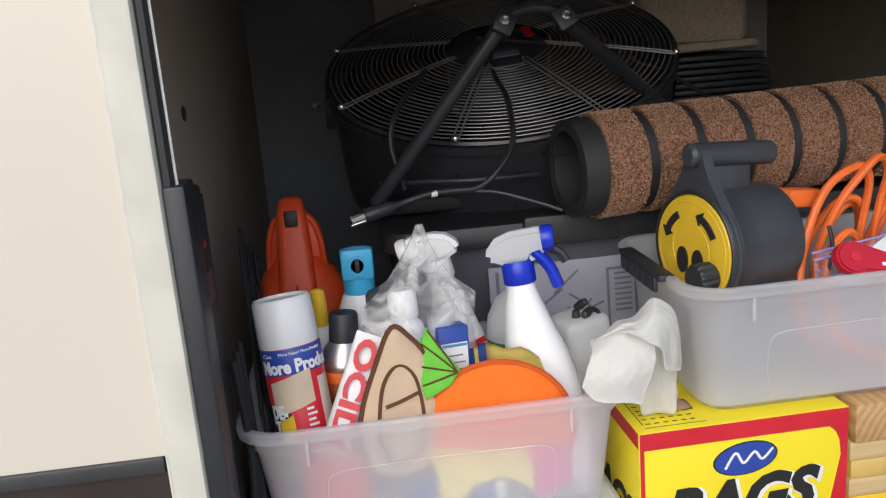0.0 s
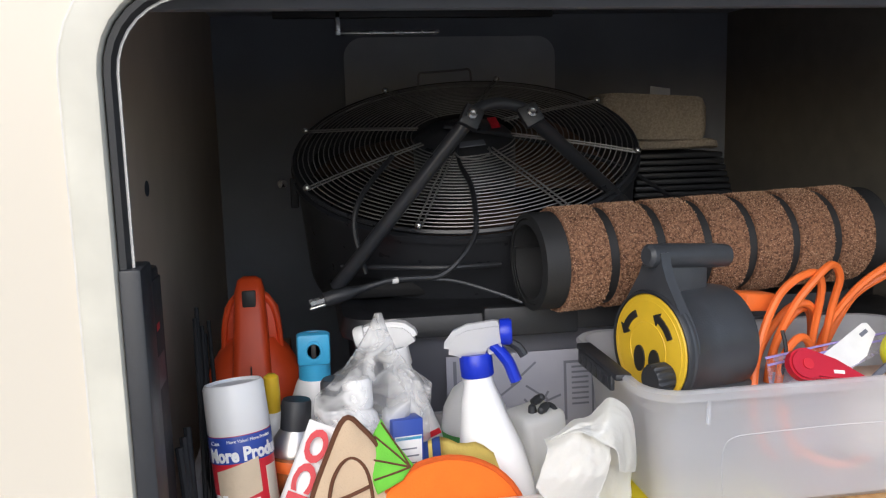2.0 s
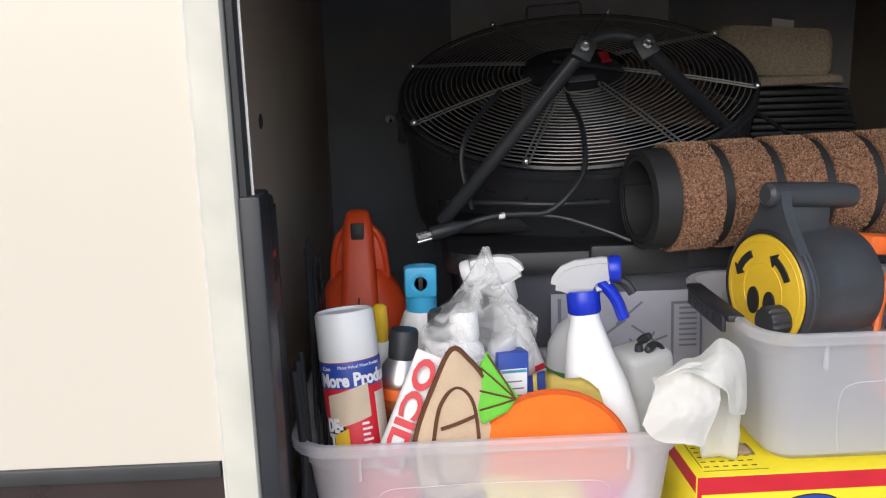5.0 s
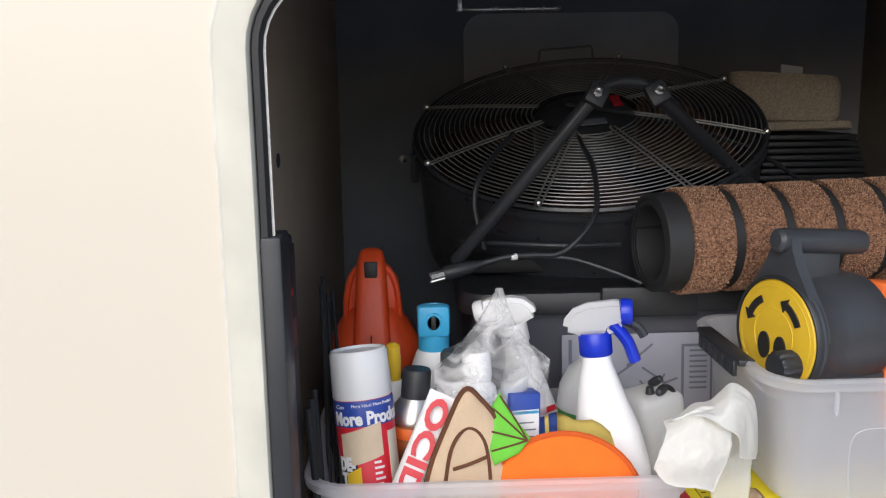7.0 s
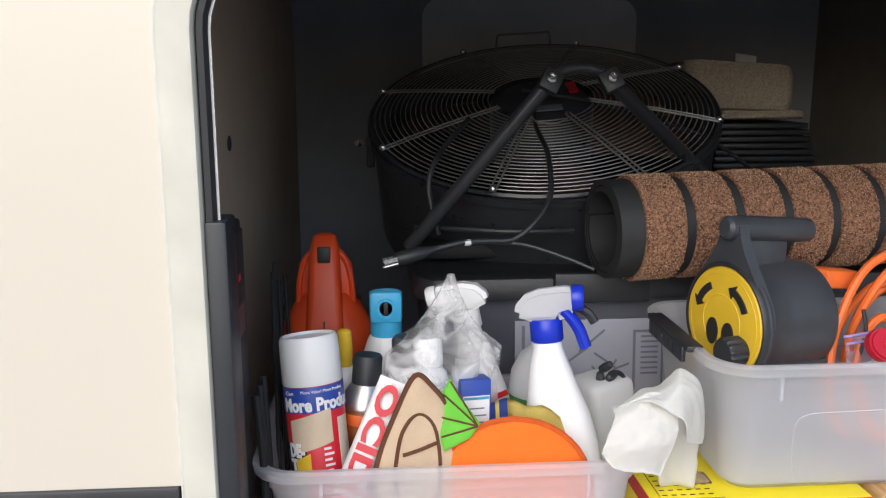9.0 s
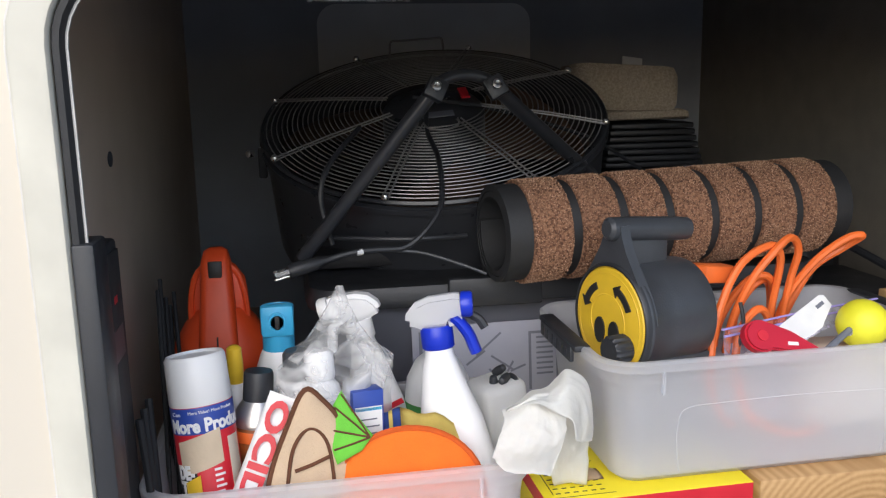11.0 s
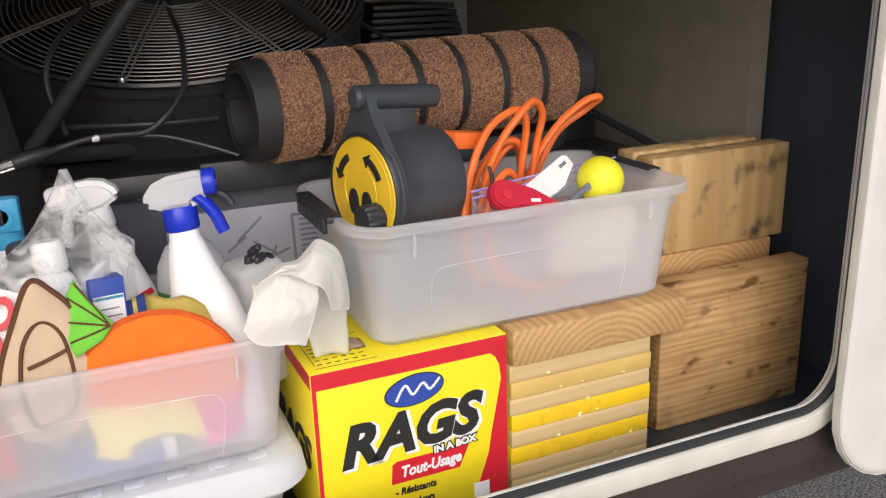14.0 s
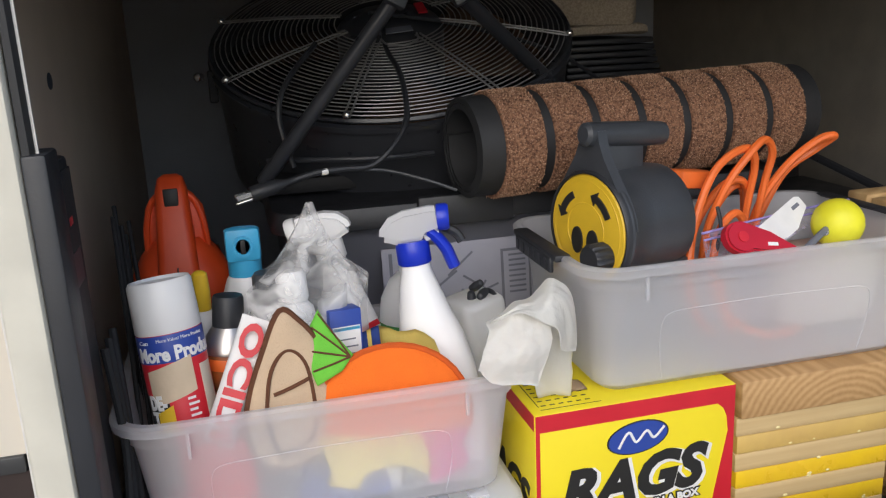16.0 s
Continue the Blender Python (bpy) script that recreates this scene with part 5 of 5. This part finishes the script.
# ---- leaf blower ----
blower = thing("leaf_blower", pose(0.268, 1.412, 1.064, -6, 0, 0) @ Matrix.Diagonal((0.9, 1, 1, 1)), "orange-red plastic leaf blower, handle upward", "leaf blower")
body_r = [rrect(w, d, min(w, d) * 0.8, z, 6, cx, 0.0) for z, w, d, cx in ((0.0, 0.076, 0.066, 0.0), (0.012, 0.080, 0.068, 0.0), (0.045, 0.076, 0.062, 0.0), (0.075, 0.058, 0.05, 0.0), (0.095, 0.036, 0.045, 0.0))]
part("housing", loft(body_r), M_BLOWER, blower)
hr = [rrect(w, d, min(w, d) * 0.55, z, 5, 0, cy) for z, w, d, cy in ((0.0, 0.034, 0.018, -0.066), (0.03, 0.032, 0.020, -0.058), (0.08, 0.029, 0.022, -0.045), (0.13, 0.026, 0.022, -0.035), (0.165, 0.024, 0.020, -0.028), (0.182, 0.019, 0.014, -0.024), (0.187, 0.010, 0.006, -0.022))]
bh = part("handle", loft(hr), M_BLOWER, blower, "tapering upright handle")
part("handle_slot", bx(-0.011, 0.011, -0.0535, -0.048, 0.142, 0.168, 0.002), M_BLACKI, bh, "square dark handle slot")
part("handle_seam", bx(-0.0008, 0.0008, -0.0815, -0.07, 0.01, 0.06), M_BLACKI, blower)
part("shroud", loft([rrect(w, 0.012, 0.011, z, 4, 0, cy) for z, w, cy in ((0.05, 0.040, -0.012), (0.075, 0.046, -0.014), (0.115, 0.048, -0.014), (0.140, 0.044, -0.013), (0.158, 0.030, -0.012), (0.168, 0.016, -0.012))]), M_BLOWER, blower, "rounded rear shroud")
for sx in (-1, 1):
    part("brace", tube([(sx * 0.046, -0.02, 0.06), (sx * 0.044, -0.026, 0.11), (sx * 0.034, -0.026, 0.145), (sx * 0.018, -0.026, 0.160)], 0.0050, 8, 5), M_BLOWER, blower)
part("stand", bx(-0.06, 0.06, -0.05, 0.05, -0.288, -0.001, 0.008), M_BLACKP, blower, "black lower motor case")
part("foot_guard", tube([(0.028, -0.080, 0.004), (0.040, -0.086, -0.006), (0.044, -0.084, -0.04)], 0.003, 6, 4), M_BLOWER, blower)

# ---- drum fan ----
FC = Vector((0.6408, 1.6486, 1.4320))
FN = Vector((-0.089, -0.385, 0.919)).normalized()
FU = (Vector((1, 0, 0)) - FN * FN.x).normalized()
FV = FN.cross(FU)
fan_m = Matrix.Translation(FC) @ Matrix((FU, FV, FN)).transposed().to_4x4()
fan = thing("drum_fan", fan_m, "large black drum fan lying face up", "fan")
RF = 0.301


def ring_wire(r, z, w, seg=72):
    return tube([(r * math.cos(2 * math.pi * i / seg), r * math.sin(2 * math.pi * i / seg), z) for i in range(seg)], w, 5, 1, True, smooth=False)


part("drum", lathe([(RF - 0.030, -0.22), (RF - 0.024, -0.225), (RF - 0.022, -0.21), (RF - 0.028, -0.20), (RF - 0.020, -0.03), (RF + 0.010, -0.022), (RF + 0.010, -0.014), (RF + 0.002, -0.012), (RF + 0.002, -0.21)], 72, cap=False), M_BLACKM, fan, "black sheet-metal drum")
# Added disc blocks light through the open drum and darkens its inside.
part("drum_dark_disc", lathe([(0.001, -0.205), (RF - 0.024, -0.205), (RF - 0.024, -0.201), (0.001, -0.201)], 48, cap=False), M_ROD, fan, "added black disc standing in for the drum's dark inside")
part("grille_rim", ring_wire(RF + 0.004, -0.004, 0.0042), M_BLACKM, fan)
for i in range(23):
    r = 0.094 + (RF - 0.098) * i / 22
    part("grille_wire", ring_wire(r, 0.020 * (1 - (r / RF) ** 2), 0.0011), M_WIRE, fan)
for k in range(8):
    a = math.radians(-23 + 45 * k)
    for s in (-1, 1):
        o = Vector((-math.sin(a), math.cos(a), 0)) * 0.0045 * s
        d = Vector((math.cos(a), math.sin(a), 0))
        part("grille_spoke", tube([d * 0.085 + o + Vector((0, 0, 0.022)), d * 0.2 + o + Vector((0, 0, 0.0145)), d * (RF + 0.006) + o + Vector((0, 0, 0.003))], 0.0016, 5, 3), M_WIRE, fan)
    part("bolt", lathe([(0.0065, 0.0), (0.0065, 0.004), (0.004, 0.007)], 10, Matrix.Translation((math.cos(a) * (RF + 0.004), math.sin(a) * (RF + 0.004), 0.003))), M_STEEL, fan, "bright screw head")
part("hub", lathe([(0.092, -0.09), (0.092, 0.004), (0.084, 0.013), (0.05, 0.019)], 40), M_BLACKM, fan, "black motor hub")
part("rating_plate", bx(-0.028, 0.028, -0.062, -0.042, 0.0205, 0.0225), M_INKG, fan, "grey rating plate")
part("warning_label", bx(0.052, 0.068, 0.004, 0.046, 0.0205, 0.0235), M_RED, fan, "red warning label")
for k in range(3):
    a0 = math.radians(20 + 120 * k)
    own = sheet(lambda u, v: ((0.09 + 0.20 * u) * math.cos(a0 + (0.9 + 0.3 * u) * (v - 0.5)), (0.09 + 0.20 * u) * math.sin(a0 + (0.9 + 0.3 * u) * (v - 0.5)), -0.075 + 0.05 * (v - 0.5)), 8, 8, 0.002)
    part("blade", own, M_BLADE, fan, "dull brown blade")
part("top_handle", tube([(0.595, 1.925, 1.525), (0.598, 1.93, 1.552), (0.601, 1.93, 1.570), (0.620, 1.93, 1.572), (0.686, 1.93, 1.576), (0.706, 1.93, 1.577), (0.710, 1.93, 1.560), (0.712, 1.925, 1.532)], 0.0026, 6, 3), M_WIRE, fan, "thin wire handle", world=True)
part("clip_wire", tube([(-0.03, -0.085, 0.024), (-0.025, -0.11, 0.026), (0.0, -0.122, 0.026), (0.025, -0.11, 0.026), (0.03, -0.08, 0.024)], 0.0018, 5, 4), M_WIRE, fan)
SL, SR = Vector((0.584, 1.288, 1.477)), Vector((0.671, 1.303, 1.478))
part("stand_tube", tube([SL + Vector((-0.006, 0.004, -0.01)), SL + Vector((0.010, 0.008, 0.010)), (SL + SR) / 2 + Vector((0, 0.010, 0.018)), SR + Vector((-0.008, 0.008, 0.010)), SR + Vector((0.008, 0.004, -0.008))], 0.0085, 12, 6), M_BLACKM, fan, "bent black stand tube", world=True)
part("stand_leg", tube([SL, (0.489, 1.324, 1.357), (0.394, 1.360, 1.237)], 0.0105, 12, 4), M_BLACKM, fan, "black tubular stand leg", world=True)
part("stand_leg", tube([SR, (0.774, 1.387, 1.403), (0.893, 1.483, 1.317)], 0.0105, 12, 4), M_BLACKM, fan, "black tubular stand leg", world=True)
for p in (SL, SR):
    brk = bx(-0.014, 0.014, -0.007, 0.009, -0.015, 0.015, 0.003)
    brk.transform(Matrix.Translation(p + Vector((0, -0.006, 0))) @ pose(0, 0, 0, -15, 28 if p is SL else -28, 0))
    clamp = part("bracket", brk, M_BLACKP, fan, "black clamp bracket", world=True)
    part("bracket_screw", lathe([(0.0072, 0), (0.0068, 0.003), (0.004, 0.005), (0.001, 0.0045)], 16, along(p + Vector((0, -0.014, 0.004)), p + Vector((0, -0.10, 0.03)))), M_STEEL, clamp, "bright screw head", world=True)
part("side_knob", lathe([(0.006, 0), (0.007, 0.01), (0.003, 0.014)], 12, along((0.322, 1.622, 1.372), (0.29, 1.60, 1.376))), M_STEEL, fan, "bright side screw", world=True)
part("side_bracket", bx(0.330, 0.344, 1.615, 1.630, 1.33, 1.382, 0.003), M_ROD, fan, world=True)
part("lower_rim", tube([(0.405, 1.42, 1.258), (0.47, 1.385, 1.259), (0.551, 1.36, 1.258), (0.642, 1.37, 1.257)], 0.004, 8, 5), M_BLACKM, fan, world=True)
part("power_cord", tube([(0.620, 1.60, 1.440), (0.613, 1.55, 1.405), (0.612, 1.44, 1.372), (0.603, 1.36, 1.337), (0.595, 1.33, 1.309), (0.572, 1.31, 1.281), (0.539, 1.30, 1.258), (0.499, 1.295, 1.257), (0.464, 1.29, 1.256), (0.420, 1.283, 1.247)], 0.0042, 8, 8), M_BLACKP, fan, "black power cord", world=True)
part("spare_cord", tube([(0.47, 1.30, 1.256), (0.511, 1.30, 1.254), (0.559, 1.30, 1.249), (0.612, 1.285, 1.233), (0.65, 1.275, 1.218)], 0.0024, 8, 6), M_REEL, fan, world=True)
part("spare_cord", tube([(0.496, 1.50, 1.418), (0.442, 1.42, 1.367), (0.426, 1.40, 1.319), (0.44, 1.39, 1.25)], 0.0042, 8, 6), M_BLACKP, fan, world=True)
part("spare_cord", tube([(0.60, 1.62, 1.462), (0.736, 1.60, 1.439), (0.874, 1.56, 1.396), (0.937, 1.56, 1.367), (1.017, 1.60, 1.321)], 0.0035, 8, 6), M_BLACKP, fan, world=True)
pl_m = along((0.418, 1.283, 1.2465), (0.351, 1.270, 1.232))
plug = part("plug", lathe([(0.0045, -0.035), (0.0050, -0.005), (0.0070, 0.002), (0.0095, 0.012), (0.0108, 0.042), (0.0095, 0.045)], 14, pl_m), M_BLACKP, fan, "moulded black plug", world=True)
for s in (-1, 1):
    pr = bx(-0.0008, 0.0008, -0.003, 0.003, 0.044, 0.064)
    pr.transform(pl_m @ Matrix.Translation((0.006 * s, 0.002, 0)))
    part("plug_prong", pr, M_STEEL, plug, "bright metal prong", world=True)
part("plug_prong", lathe([(0.0024, 0.044), (0.0024, 0.064), (0.001, 0.067)], 10, pl_m @ Matrix.Translation((0, -0.006, 0))), M_STEEL, plug, "bright metal prong", world=True)
part("cord_tag", lathe([(0.0044, 0), (0.0048, 0.003), (0.0044, 0.009)], 10, along((0.478, 1.292, 1.2565), (0.455, 1.289, 1.2545))), M_WHITEI, fan, "torn white cord tag", world=True)
part("fan_base", bx(0.40, 1.02, 1.44, 1.76, 1.2000, 1.225, 0.008), M_ROD, fan, world=True)

# ---- back of the bay ----
crate = thing("stacked_trays", Matrix.Translation((1.09, 1.94, FZ)), "stack of black ribbed plastic trays", "trays")
part("body", bx(-0.04, 0.15, -0.10, 0.16, 0.0, 0.53, 0.01), M_BLACKP, crate)
for i in range(7):
    part("tray", bx(-0.055 + 0.002 * i, 0.165 - 0.004 * i, -0.112, 0.17, 0.535 + 0.0135 * i, 0.546 + 0.0135 * i, 0.003), M_BLACKP, crate)


def towel(m, w, d, h, label):
    rings = []
    for k, (z, s) in enumerate(((0, 0.93), (h * 0.15, 1.0), (h * 0.45, 1.0), (h * 0.8, 0.985), (h, 0.92))):
        rings.append([(x * (1 + 0.02 * noise.noise((x * 30, y * 30, z * 40))), y, z + 0.006 * noise.noise((x * 14, y * 14, z * 5))) for x, y, _ in rrect(w * s, d * s, 0.025, z, 6)])
    return solo("folded_towel", loft(rings), M_TOWEL, label, "towel", group="folded towels", m=m)


towel(pose(1.122, 1.93, FZ + 0.634, 0, 0, 3), 0.105, 0.10, 0.020, "thin folded taupe towel on black trays")
towel(pose(1.086, 1.92, FZ + 0.656, 0, 2, -4), 0.116, 0.09, 0.092, "thick folded taupe knitted towel")
solo("towel_tag", bx(-0.022, 0.022, -0.001, 0.001, 0, 0.03, 0), M_HEAD, "clear plastic tag on the towel", "tag", m=pose(1.094, 1.84, FZ + 0.736, -20, 8, 0))

# ---- along the left wall ----
case = thing("flat_case", pose(0.184, 0.99, FZ, 0, 0, 0), "flat black case with a red and grey print", "case")
part("shell", bx(0.0, 0.022, -0.038, 0.04, 0.0, 0.572, 0.004), M_BLACKP, case)
part("frame_edge", bx(0.021, 0.0245, -0.032, 0.034, 0.01, 0.562, 0.001), M_RUBBER, case)
part("print", bx(0.0244, 0.0250, -0.006, 0.008, 0.512, 0.519), M_REDP, case, "dark red printed mark")
part("print", bx(0.0244, 0.0250, -0.022, 0.022, 0.455, 0.487), M_REEL, case, "grey printed mark")
for k in range(7):
    q, w, s = random.uniform(0.0, 0.16), random.uniform(-0.03, 0.03), random.uniform(0.0, 0.02)
    solo("black_rod", tube([(0.212 + s, 0.99 + 0.5 * q, FZ + 0.004), (0.219 + s, 1.06 + 0.8 * q + w, 1.00 - 0.3 * q), (0.209 + 0.4 * s, 1.20 + q, 1.25 - 0.5 * q + w)], 0.0028, 8, 6), M_ROD, "thin black rod leaning on the bay wall", "rod", group="leaning rods")
for k in range(3):
    solo("black_hose", tube([(0.218, 1.0 + 0.03 * k, 1.15), (0.226, 0.985 + 0.02 * k, 1.05), (0.222 + 0.004 * k, 0.965 + 0.02 * k, 0.95), (0.232, 0.968 + 0.02 * k, 0.87), (0.23, 0.975 + 0.02 * k, FZ + 0.005)], 0.0042, 8, 6), M_ROD, "black hose hanging beside the bins", "hose", group="hanging hoses")
solo("floor_board", bx(0.20, 0.30, 1.28, 2.2, FZ, FZ + 0.19, 0.004), M_LINER, "brown board lying along the wall", "board")

# ---- behind the mat's far end ----
solo("tool_bag", bx(1.38, 1.49, 1.66, 1.78, FZ, 1.275, 0.03, seg=3), M_BLACKP, "soft black tool bag", "bag")
solo("red_canister", lathe([(0.026, 0), (0.03, 0.01), (0.03, 0.31), (0.018, 0.335), (0.012, 0.34)], 20), M_REDP, "dark red canister beside the wall", "canister", m=pose(1.40, 1.50, FZ))
solo("black_bar", tube([(1.34, 1.78, 1.24), (1.42, 1.58, 1.17), (1.482, 1.36, 1.10)], 0.008, 8, 4), M_BLACKM, "black metal bar leaning on timber", "bar")
solo("black_box", bx(1.13, 1.47, 1.42, 1.64, FZ, 1.11, 0.01), M_BLACKP, "black lidded box behind the timber", "box")
